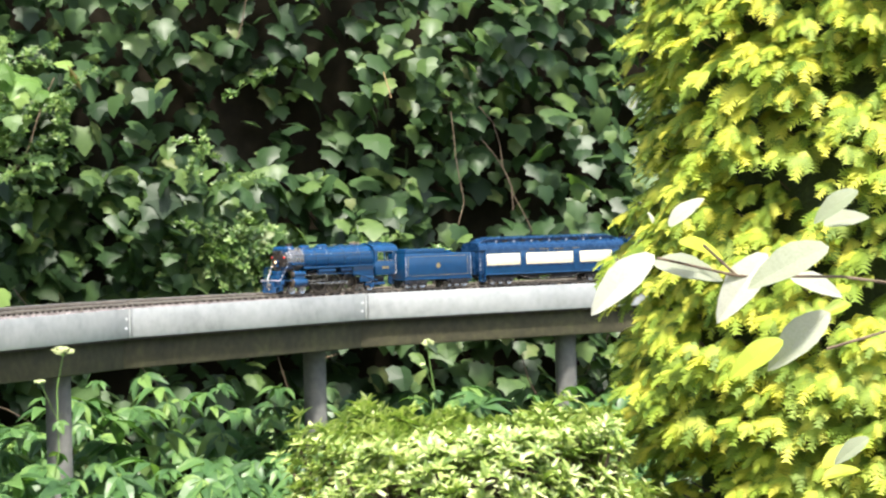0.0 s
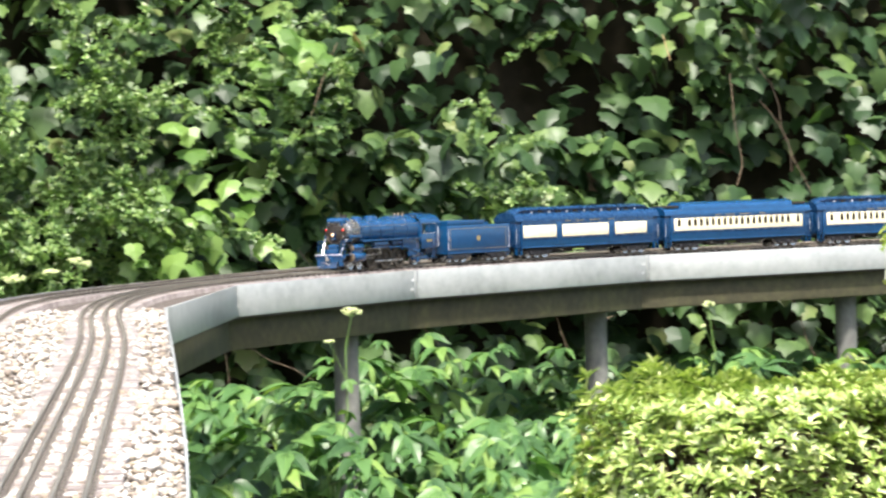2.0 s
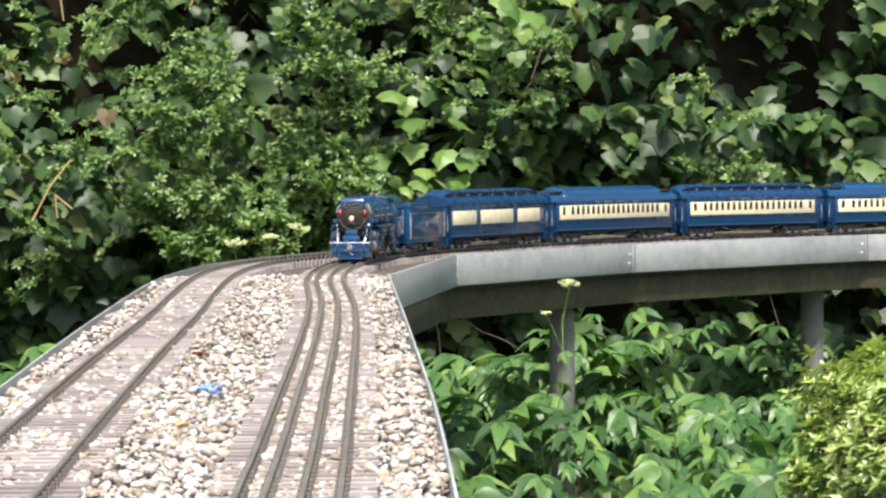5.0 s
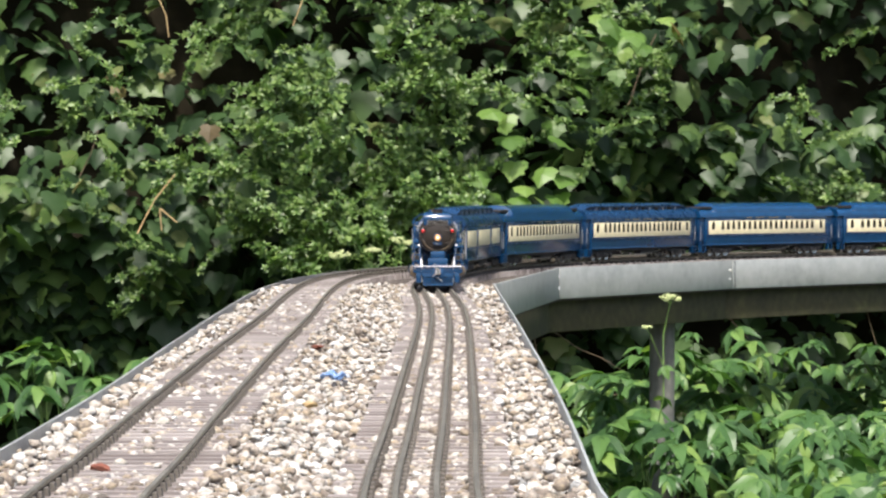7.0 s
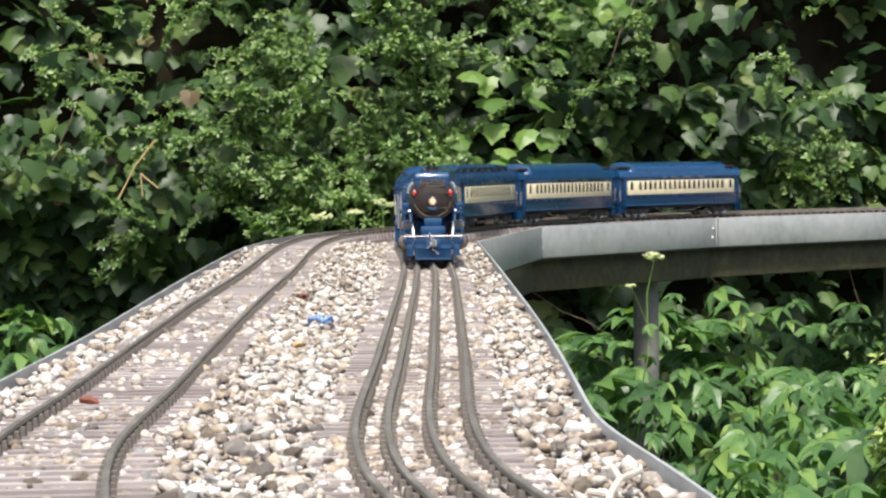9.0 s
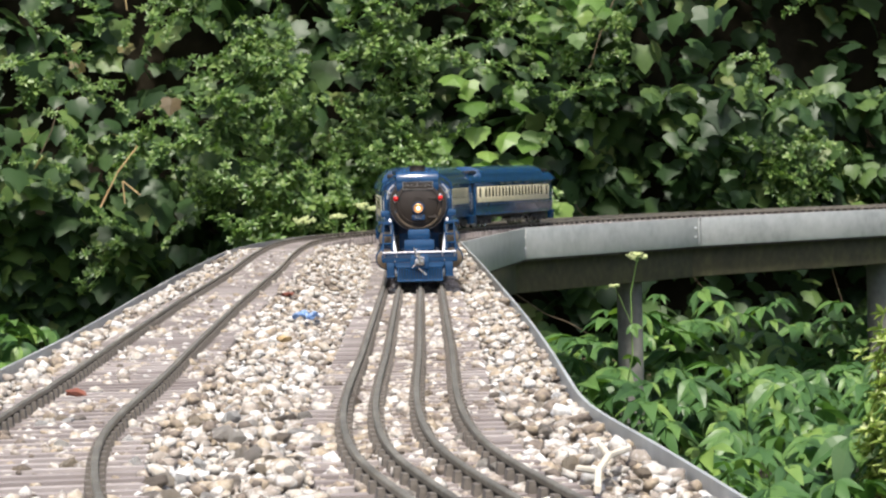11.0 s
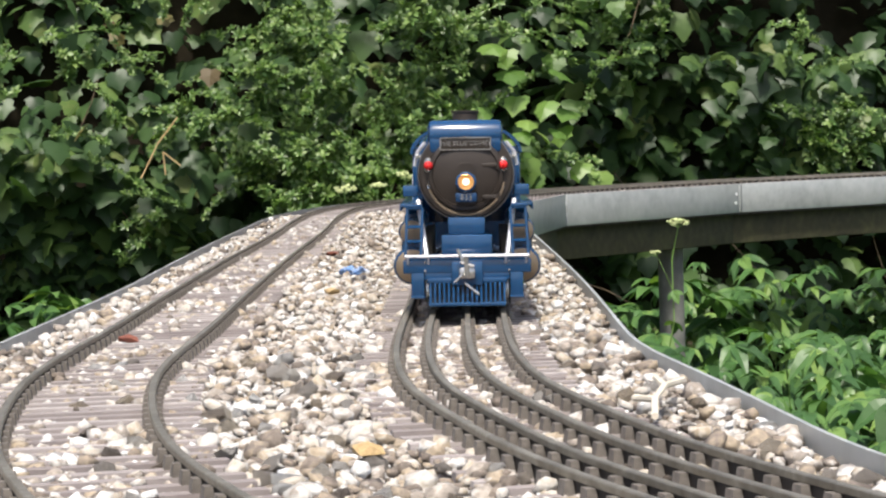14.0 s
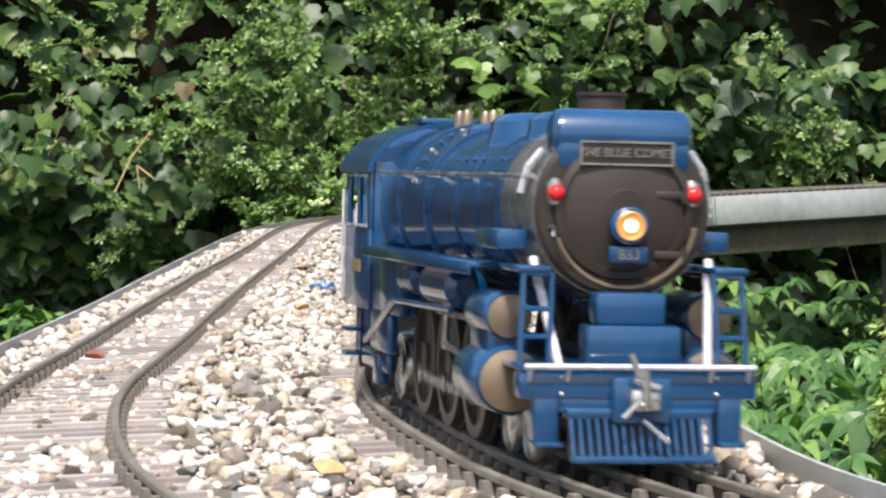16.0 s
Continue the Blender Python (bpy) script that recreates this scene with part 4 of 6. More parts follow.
def writing(parent, name, text, size, mat, m, label=""):
    """Raised letters as a mesh."""
    cu = bpy.data.curves.new(name, "FONT")
    cu.body, cu.size, cu.align_x, cu.align_y, cu.extrude = text, size, "CENTER", "CENTER", 0.0001
    tmp = bpy.data.objects.new(name, cu)
    scene.collection.objects.link(tmp)
    me = bpy.data.meshes.new_from_object(tmp.evaluated_get(bpy.context.evaluated_depsgraph_get()))
    bpy.data.objects.remove(tmp)
    bpy.data.curves.remove(cu)
    me.materials.clear()
    me.materials.append(mat)
    ob = new(name, me)
    ob.parent = parent
    ob.matrix_local = m
    return ob


FACING = Matrix.Rotation(math.pi, 4, "Z") @ Matrix.Rotation(math.pi / 2, 4, "X")


def spoked_wheel(bm, r, width, spokes, x):
    """A wheel with tread, flange, hub, spokes and a counterweight; its axle lies along x."""
    m = across(x - width / 2, 0, 0)
    ring = [(r * 0.80, 0), (r * 0.80, width), (r, width), (r, width * 0.25), (r * 1.06, width * 0.2), (r * 1.06, 0)]
    seg = 36
    rows = [[bm.verts.new(m @ Vector((a * math.cos(2 * math.pi * k / seg), a * math.sin(2 * math.pi * k / seg), z))) for k in range(seg)] for a, z in ring]
    for a, b in zip(rows, rows[1:] + rows[:1]):
        for k in range(seg):
            bm.faces.new((a[k], a[(k + 1) % seg], b[(k + 1) % seg], b[k]))
    lathe(bm, [(r * 0.22, 0), (r * 0.22, width)], 14, m)
    for k in range(spokes):
        a = 2 * math.pi * k / spokes
        rod(bm, m @ Vector((0.15 * r * math.cos(a), 0.15 * r * math.sin(a), width / 2)), m @ Vector((0.84 * r * math.cos(a), 0.84 * r * math.sin(a), width / 2)), r * 0.055, 6)
    bmesh.ops.recalc_face_normals(bm, faces=bm.faces)


def disc_wheel(bm, r, x, y, z, width=0.004):
    lathe(bm, [(r * 0.3, 0), (r * 0.35, width * 0.1), (r * 0.75, width * 0.15), (r * 0.95, width * 0.0), (r, width * 0.3), (r, width), (r * 1.1, width), (r * 1.1, width * 1.25), (0.001, width * 1.25)], 24,
          across(x, y, z) if x < 0 else Matrix.Translation((x, y, z)) @ Matrix.Rotation(-math.pi / 2, 4, "Y"))


def truck(thing, y0, gaps, r=0.0085, side=0.026):
    """A truck under a car: side frames with journal boxes and springs, and its wheels."""
    def frame_of(bm):
        half = max(gaps) + 0.012
        for sx in (-1, 1):
            box(bm, (sx * side, y0, 0.0125), (0.003, 2 * half, 0.0035), 0.0006)
            box(bm, (sx * side, y0, 0.008), (0.0032, half, 0.0035), 0.0006)
            for g in gaps:
                box(bm, (sx * (side + 0.0008), y0 + g, 0.009), (0.0045, 0.006, 0.0075), 0.0008)
            for g in (-0.006, 0.006):
                rod(bm, (sx * side, y0 + g, 0.006), (sx * side, y0 + g, 0.013), 0.0022, 8)
        box(bm, (0, y0, 0.012), (2 * side, 0.010, 0.005), 0.0008)
    fr = piece("truck", thing, BLACK, frame_of, "black sprung truck")
    for g in gaps:
        for sx in (-1, 1):
            piece("wheel", fr, CHROME, lambda bm: disc_wheel(bm, r, sx * 0.0185, y0 + g, r))
        piece("axle", fr, CHROME, lambda bm: rod(bm, (-0.017, y0 + g, r), (0.017, y0 + g, r), 0.0015, 8))
    return fr


def make_engine():
    thing = tagged(new("steam_locomotive"), "glossy blue model steam locomotive with bright handrails and lit headlight", "locomotive")

    def Y(d):
        """Distance behind the foremost point; the pilot stands close before the smokebox."""
        return 0.155 - d - 0.023 * min(1.0, max(0.0, (0.038 - d) / 0.028))

    piece("main_frame", thing, BLACK, lambda bm: box(bm, (0, Y(0.178), 0.019), (0.024, 0.23, 0.012), 0.001))
    # pilot
    pilot = piece("pilot", thing, BLUE, lambda bm: (box(bm, (0, Y(0.0065), 0.0150), (0.037, 0.004, 0.0025), 0.0006), box(bm, (0, Y(0.0015), 0.0046), (0.036, 0.004, 0.0018), 0.0005)), "slatted blue pilot")
    for k in range(17):
        x = -0.0172 + 0.0344 * k / 16
        piece("slat", pilot, BLUE, lambda bm: rod(bm, (x, Y(0.0005), 0.0045), (x, Y(0.0055), 0.0148), 0.00055, 6))
    piece("pilot_backing", pilot, BLACK, lambda bm: box(bm, (0, Y(0.009), 0.010), (0.034, 0.001, 0.010)))
    beam = piece("pilot_beam", thing, BLUE, lambda bm: (box(bm, (0, Y(0.010), 0.0213), (0.0598, 0.008, 0.0062), 0.0008), box(bm, (0, Y(0.0095), 0.017), (0.040, 0.006, 0.0038), 0.0006)))
    for sx in (-1, 1):
        piece("step_bracket", beam, BLUE, lambda bm: (box(bm, (sx * 0.0231, Y(0.0095), 0.0137), (0.0063, 0.0065, 0.0128), 0.0008), box(bm, (sx * 0.0231, Y(0.007), 0.0078), (0.0068, 0.009, 0.0012), 0.0003)))
        for dz in (0.0195, 0.0235):
            piece("rivet", beam, CHROME, lambda bm: bmesh.ops.create_uvsphere(bm, u_segments=8, v_segments=5, radius=0.0006, matrix=Matrix.Translation((sx * 0.0185, Y(0.0058), dz))))
    def coupler(bm):
        box(bm, (0, Y(0.003), 0.0185), (0.0075, 0.008, 0.0055), 0.0015)
        rod(bm, (0, Y(-0.001), 0.0165), (0.0005, Y(-0.001), 0.026), 0.0012, 8)
        rod(bm, (0.002, Y(-0.0015), 0.024), (0.004, Y(-0.0015), 0.0295), 0.0008, 8)
        rod(bm, (-0.003, Y(-0.001), 0.0215), (0.003, Y(-0.001), 0.0235), 0.0009, 8)
        rod(bm, (0.001, Y(-0.002), 0.014), (-0.005, Y(-0.002), 0.009), 0.0007, 8)
        rod(bm, (0.002, Y(-0.001), 0.018), (0.0055, Y(-0.001), 0.0145), 0.0007, 8)
    piece("coupler", thing, CHROME, coupler, "nickel coupler with hose")
    piece("coupler_pocket", thing, BLUE, lambda bm: box(bm, (0, Y(0.006), 0.0182), (0.014, 0.006, 0.011), 0.001))
    piece("front_deck", thing, BLUE, lambda bm: box(bm, (0, Y(0.047), 0.0252), (0.0575, 0.034, 0.0016), 0.0005))

    def rails(bm):
        rod(bm, (-0.0290, Y(0.0045), 0.0260), (0.0290, Y(0.0045), 0.0260), 0.00075, 8)
        for x in (-0.0275, -0.018, 0.018, 0.0275):
            rod(bm, (x, Y(0.0045), 0.0260), (x, Y(0.0065), 0.0225), 0.0006, 6)
    piece("front_handrail", thing, WHITE_METAL, rails, "bright front handrail")
    for sx in (-1, 1):
        piece("brace", thing, WHITE_METAL, lambda bm: rod(bm, (sx * 0.0215, Y(0.049), 0.0508), (sx * 0.0178, Y(0.020), 0.0255), 0.0011, 10), "bright diagonal brace")

        def ladder(bm):
            for x in (0.0204, 0.0272):
                rod(bm, (sx * x, Y(0.020), 0.0255), (sx * (x - 0.001), Y(0.032), 0.0475), 0.0007, 6)
            for k in (0.32, 0.62, 1.0):
                rod(bm, (sx * (0.0204 - 0.001 * k), Y(0.020 + 0.012 * k), 0.0255 + 0.022 * k), (sx * (0.0272 - 0.001 * k), Y(0.020 + 0.012 * k), 0.0255 + 0.022 * k), 0.0007, 6)
        piece("ladder", thing, BLUE, ladder)
        piece("front_step", thing, BLUE, lambda bm: (box(bm, (sx * 0.0237, Y(0.047), 0.0485), (0.0080, 0.022, 0.0016), 0.0005), box(bm, (sx * 0.0250, Y(0.070), 0.0550), (0.0070, 0.028, 0.005), 0.0006)))
    piece("pump_box", thing, BLUE, lambda bm: box(bm, (0, Y(0.039), 0.0306), (0.0225, 0.010, 0.0095), 0.0009))
    piece("pump_box", thing, BLUE, lambda bm: box(bm, (0, Y(0.0425), 0.0392), (0.0165, 0.010, 0.0078), 0.0009))
    # smokebox and its front
    piece("smokebox", thing, SMOKEBOX, lambda bm: lathe(bm, [(0.0212, 0), (0.0216, 0.001), (0.0216, 0.040)], 48, along(0, Y(0.090), 0.0628)), "silver-grey smokebox")
    face = piece("smokebox_front", thing, GRAPHITE, lambda bm: lathe(bm, [(0.0214, 0.0), (0.0212, 0.0012), (0.0203, 0.0020), (0.0172, 0.0022), (0.0168, 0.0036), (0.0150, 0.0042), (0.0147, 0.0034), (0.0110, 0.0046), (0.0050, 0.0052), (0.0049, 0.0053)], 48, along(0, Y(0.0502), 0.0628)), "dark brown smokebox door")
    for k in range(12):
        a = 2 * math.pi * (k + 0.5) / 12
        piece("door_bolt", face, GRAPHITE, lambda bm: bmesh.ops.create_uvsphere(bm, u_segments=6, v_segments=4, radius=0.0007, matrix=Matrix.Translation((0.0182 * math.cos(a), Y(0.0478), 0.0628 + 0.0182 * math.sin(a)))))

    def arc(bm):
        pts = [(0.0172 * math.cos(math.radians(a)), Y(0.0455), 0.0612 + 0.0172 * math.sin(math.radians(a))) for a in range(188, 353, 11)]
        for a, b in zip(pts, pts[1:]):
            rod(bm, a, b, 0.0006, 6)
    piece("door_handrail", face, BRONZE, arc, "curved brass handrail")
    for z in (0.052, 0.0665):
        piece("hinge", face, GRAPHITE, lambda bm: (box(bm, (-0.011, Y(0.0458), z), (0.0075, 0.0012, 0.002), 0.0004), rod(bm, (-0.0145, Y(0.0455), z - 0.002), (-0.0145, Y(0.0455), z + 0.002), 0.0008, 8)))
    light = piece("headlight", thing, BLUE, lambda bm: lathe(bm, [(0.0040, 0), (0.0046, 0.001), (0.0046, 0.0045), (0.0040, 0.0050)], 24, along(0, Y(0.0452), 0.0590)))
    piece("lens", light, LAMP, lambda bm: lathe(bm, [(0.0017, 0.0003), (0.0015, 0.0008), (0.0008, 0.0011)], 20, along(0, Y(0.0402), 0.0590)), "lit warm headlight lens")
    piece("reflector", light, COPPER, lambda bm: lathe(bm, [(0.0036, 0.0004), (0.0033, 0.0006), (0.0017, 0.0002)], 24, along(0, Y(0.0402), 0.0590)))
    board = piece("number_board", thing, DEEP, lambda bm: box(bm, (0, Y(0.0428), 0.0520), (0.0095, 0.003, 0.0042), 0.0006))
    writing(board, "number", "833", 0.0036, SMOKEBOX, Matrix.Translation((0, Y(0.0412), 0.0520)) @ FACING)
    for sx in (-1, 1):
        mk = piece("marker_lamp", thing, CHROME, lambda bm: (lathe(bm, [(0.0018, -0.003), (0.0022, -0.001), (0.0020, 0.0022), (0.0008, 0.0034)], 12, Matrix.Translation((sx * 0.0167, Y(0.048), 0.0668))), rod(bm, (sx * 0.0167, Y(0.050), 0.0638), (sx * 0.0167, Y(0.048), 0.0560), 0.0007, 6)), "small marker lamp with red lens")
        piece("lens", mk, RED, lambda bm: bmesh.ops.create_uvsphere(bm, u_segments=12, v_segments=8, radius=0.0021, matrix=Matrix.Translation((sx * 0.0167, Y(0.0463), 0.0666))), "red lens")

    # bright bent rods: handrail stanchions, made pale to carry their highlights
    for sx in (-1, 1):
        piece("grab_iron", thing, WHITE_METAL, lambda bm: (rod(bm, (sx * 0.0182, Y(0.0555), 0.0772), (sx * 0.0216, Y(0.0565), 0.0728), 0.0009, 8), rod(bm, (sx * 0.0216, Y(0.0565), 0.0728), (sx * 0.0230, Y(0.0575), 0.0665), 0.0009, 8)), "short handrail stanchion with its bright highlight")
    # feedwater heater across the top, name board and stack
    def heater(bm):
        lathe(bm, [(0.0045, 0), (0.0062, 0.0010), (0.0066, 0.0028), (0.0066, 0.0308), (0.0062, 0.0326), (0.0045, 0.0336)], 28, across(-0.0168, Y(0.0535), 0.0806))
        box(bm, (0, Y(0.0515), 0.0766), (0.0325, 0.0085, 0.0090), 0.0018)
    top = piece("feedwater_heater", thing, BLUE, heater)
    plate = piece("name_board", thing, GRAPHITE, lambda bm: box(bm, (0, Y(0.0462), 0.0764), (0.0226, 0.0014, 0.0056), 0.0003), "dark name board with pale letters")
    piece("name_board_frame", plate, SMOKEBOX, lambda bm: [box(bm, c, s) for c, s in (((0, Y(0.0454), 0.0791), (0.0228, 0.0008, 0.0005)), ((0, Y(0.0454), 0.0737), (0.0228, 0.0008, 0.0005)), ((-0.0112, Y(0.0454), 0.0764), (0.0005, 0.0008, 0.0056)), ((0.0112, Y(0.0454), 0.0764), (0.0005, 0.0008, 0.0056)))])
    writing(plate, "name", "THE BLUE COMET", 0.0029, SMOKEBOX, Matrix.Translation((0, Y(0.0453), 0.0764)) @ FACING)
    piece("stack", thing, GRAPHITE, lambda bm: lathe(bm, [(0.0066, 0), (0.0058, 0.002), (0.0058, 0.0086), (0.0063, 0.0092), (0.0063, 0.0100), (0.0048, 0.0100), (0.0045, 0.005)], 28, Matrix.Translation((0, Y(0.072), 0.0818))), "short dark chimney")
    piece("stack_saddle", thing, BLUE, lambda bm: lathe(bm, [(0.0125, 0), (0.0098, 0.003), (0.0088, 0.006)], 28, Matrix.Translation((0, Y(0.072), 0.0805))))
    # boiler
    boiler = piece("boiler", thing, BLUE, lambda bm: lathe(bm, [(0.0215, 0), (0.0216, 0.07), (0.0244, 0.125), (0.0248, 0.168)], 48, Matrix.Translation((0, Y(0.0895), 0.0615)) @ Matrix.Rotation(math.pi / 2, 4, "X")))
    for d, r in ((0.091, 0.0219), (0.118, 0.0219), (0.148, 0.0219), (0.185, 0.0236), (0.222, 0.0250)):
        piece("boiler_band", boiler, DEEP, lambda bm: lathe(bm, [(r, 0), (r + 0.0003, 0.0004), (r + 0.0003, 0.0014), (r, 0.0018)], 48, Matrix.Translation((0, Y(d), 0.0615)) @ Matrix.Rotation(math.pi / 2, 4, "X")))
    for d, w, h in ((0.108, 0.0105, 0.0055), (0.150, 0.0120, 0.0060), (0.196, 0.0095, 0.0038)):
        piece("dome", boiler, BLUE, lambda bm: lathe(bm, [(w * 1.15, -0.006), (w, 0.0), (w * 0.97, h * 0.55), (w * 0.72, h * 0.9), (w * 0.3, h)], 28, Matrix.Translation((0, Y(d), 0.0825))))
    for sx in (-1, 1):
        for d in (0.225, 0.237):
            piece("safety_valve", boiler, BRONZE, lambda bm: lathe(bm, [(0.0017, -0.003), (0.0017, 0.003), (0.0009, 0.0045)], 10, Matrix.Translation((sx * 0.004, Y(d), 0.0865))))
        # row of staybolts before the cab
        for k in range(9):
            a = math.radians(18 + 8.5 * k)
            piece("staybolt", boiler, CHROME if k % 3 == 0 else BLUE, lambda bm: bmesh.ops.create_uvsphere(bm, u_segments=6, v_segments=4, radius=0.0009, matrix=Matrix.Translation((sx * 0.0243 * math.cos(a), Y(0.207), 0.0615 + 0.0243 * math.sin(a)))))

        for k in range(14):
            d = 0.098 + 0.0115 * k
            piece("rivet", boiler, BLUE, lambda bm: bmesh.ops.create_uvsphere(bm, u_segments=6, v_segments=4, radius=0.0008, matrix=Matrix.Translation((sx * (0.0172 + 0.013 * max(0, d - 0.16)), Y(d), 0.0752 + 0.013 * max(0, d - 0.16)))))

        def hand(bm):
            rod(bm, (sx * 0.0222, Y(0.055), 0.0705), (sx * 0.0262, Y(0.250), 0.0715), 0.0006, 6)
            for d in (0.056, 0.095, 0.135, 0.175, 0.215):
                rod(bm, (sx * (0.0188 + 0.012 * d), Y(d), 0.0703), (sx * (0.0212 + 0.0205 * d), Y(d), 0.0708), 0.0008, 6)
        piece("handrail", thing, CHROME, hand)
        piece("running_board", thing, BLUE, lambda bm: (box(bm, (sx * 0.0262, Y(0.168), 0.0478), (0.0088, 0.172, 0.0016), 0.0004), box(bm, (sx * 0.0303, Y(0.168), 0.0470), (0.0008, 0.172, 0.0032), 0.0002)))
        piece("air_tank", thing, BLUE, lambda bm: lathe(bm, [(0.003, 0), (0.0058, 0.002), (0.0058, 0.040), (0.003, 0.042)], 20, along(sx * 0.0238, Y(0.160), 0.0405)))
        piece("air_tank", thing, DEEP, lambda bm: lathe(bm, [(0.0025, 0), (0.0048, 0.002), (0.0048, 0.026), (0.0025, 0.028)], 20, along(sx * 0.0245, Y(0.200), 0.0410)))
        cyl = piece("cylinder", thing, BLUE, lambda bm: lathe(bm, [(0.0080, 0), (0.0086, 0.001), (0.0086, 0.030), (0.0080, 0.031)], 28, along(sx * 0.0246, Y(0.088), 0.0205)))
        piece("cylinder_head", cyl, BRONZE, lambda bm: lathe(bm, [(0.0076, 0), (0.0076, 0.0010), (0.0050, 0.0018), (0.0025, 0.0022)], 24, along(sx * 0.0246, Y(0.0572), 0.0205)))
        chest = piece("valve_chest", thing, BLUE, lambda bm: (lathe(bm, [(0.0056, 0), (0.0060, 0.001), (0.0060, 0.026), (0.0056, 0.027)], 24, along(sx * 0.0248, Y(0.086), 0.0362)), box(bm, (sx * 0.0245, Y(0.072), 0.029), (0.010, 0.024, 0.012), 0.001)))
        piece("valve_head", chest, BRONZE, lambda bm: lathe(bm, [(0.0053, 0), (0.0053, 0.0008), (0.002, 0.0018)], 20, along(sx * 0.0248, Y(0.0592), 0.0362)))
        piece("firebox_side", thing, BLUE, lambda bm: (box(bm, (sx * 0.0255, Y(0.228), 0.0375), (0.004, 0.050, 0.018), 0.0008), box(bm, (sx * 0.0262, Y(0.236), 0.0225), (0.003, 0.034, 0.012), 0.0008)))
        piece("pipe", thing, BLUE, lambda bm: (rod(bm, (sx * 0.0285, Y(0.205), 0.0335), (sx * 0.0275, Y(0.262), 0.0185), 0.0011, 8), rod(bm, (sx * 0.0285, Y(0.115), 0.0350), (sx * 0.0285, Y(0.205), 0.0335), 0.0009, 8)))
        piece("crosshead_guide", thing, CHROME, lambda bm: (box(bm, (sx * 0.0240, Y(0.104), 0.0232), (0.0025, 0.030, 0.0012)), box(bm, (sx * 0.0240, Y(0.104), 0.0178), (0.0025, 0.030, 0.0012))))
        piece("valve_gear", thing, CHROME, lambda bm: (rod(bm, (sx * 0.0255, Y(0.088), 0.0335), (sx * 0.0255, Y(0.150), 0.0330), 0.0009, 6), box(bm, (sx * 0.0255, Y(0.138), 0.0300), (0.0016, 0.0035, 0.014), 0.0005), rod(bm, (sx * 0.0258, Y(0.138), 0.0250), (sx * 0.0258, Y(0.098), 0.0215), 0.0008, 6)))
        for d in (0.062, 0.086):
            piece("leading_wheel", thing, CHROME, lambda bm: disc_wheel(bm, 0.0085, sx * 0.0185, Y(d), 0.0085))
        piece("trailing_wheel", thing, CHROME, lambda bm: disc_wheel(bm, 0.0110, sx * 0.0185, Y(0.250), 0.0110))
        piece("trailing_frame", thing, BLUE, lambda bm: (box(bm, (sx * 0.0240, Y(0.258), 0.0125), (0.003, 0.050, 0.006), 0.0008), box(bm, (sx * 0.0245, Y(0.250), 0.010), (0.004, 0.009, 0.009), 0.0008)))
    # cab
    cab = piece("cab", thing, BLUE, lambda bm: (
        [box(bm, (sx * 0.0272, Y(0.282), 0.0410), (0.0015, 0.050, 0.0260), 0.0003) for sx in (-1, 1)],
        [box(bm, (sx * 0.0272, Y(d), 0.0625), (0.0015, w, 0.0190), 0.0003) for sx in (-1, 1) for d, w in ((0.2605, 0.007), (0.2815, 0.003), (0.3035, 0.007))],
        [box(bm, (sx * 0.0272, Y(0.282), 0.0722), (0.0015, 0.050, 0.0025), 0.0003) for sx in (-1, 1)],
        box(bm, (0, Y(0.2575), 0.055), (0.053, 0.0015, 0.040), 0.0003)))

    def roof(bm):
        out = [(0.0292 * math.cos(math.radians(a)), 0.0715 + 0.0165 * math.sin(math.radians(a))) for a in range(0, 181, 10)]
        inn = [(x * 0.95, 0.0715 + (z - 0.0715) * 0.93) for x, z in out[::-1]]
        sweep(bm, out + inn, [((0, Y(d), 0), (1, 0)) for d in (0.2545, 0.2555, 0.3125, 0.3135)])
        bmesh.ops.recalc_face_normals(bm, faces=bm.faces)
    piece("cab_roof", cab, BLUE, roof)
    piece("roof_hatch", cab, BLUE, lambda bm: box(bm, (0, Y(0.284), 0.0885), (0.018, 0.020, 0.0018), 0.0005))
    for sx in (-1, 1):
        piece("window_frame", cab, WHITE_METAL, lambda bm: [box(bm, (sx * 0.0281, Y(d), z), s) for d, z, s in ((0.2715, 0.0705, (0.0006, 0.017, 0.0008)), (0.2715, 0.0545, (0.0006, 0.017, 0.0008)), (0.2925, 0.0705, (0.0006, 0.017, 0.0008)), (0.2925, 0.0545, (0.0006, 0.017, 0.0008)))])
        piece("cab_handrail", cab, WHITE_METAL, lambda bm: rod(bm, (sx * 0.0285, Y(0.3085), 0.030), (sx * 0.0285, Y(0.3085), 0.066), 0.0006, 6))
        piece("lettering_bar", cab, GOLD, lambda bm: box(bm, (sx * 0.0281, Y(0.282), 0.0415), (0.0003, 0.016, 0.0040)))
        piece("cab_steps", cab, BLUE, lambda bm: (box(bm, (sx * 0.0262, Y(0.298), 0.0200), (0.006, 0.010, 0.0012)), box(bm, (sx * 0.0262, Y(0.298), 0.0120), (0.006, 0.010, 0.0012)), box(bm, (sx * 0.0240, Y(0.298), 0.0200), (0.001, 0.010, 0.018))))
    for ob in thing.children_recursive:
        front = ob.name.split(".")[0] in ("pilot", "slat", "pilot_beam", "step_bracket", "front_handrail", "front_deck", "pilot_backing")
        ob.data.transform(Matrix.Diagonal((0.965 if front else 1.02, 1, 1, 1)))
    # drivers and rods, which turn
    wheels, rods = [], []
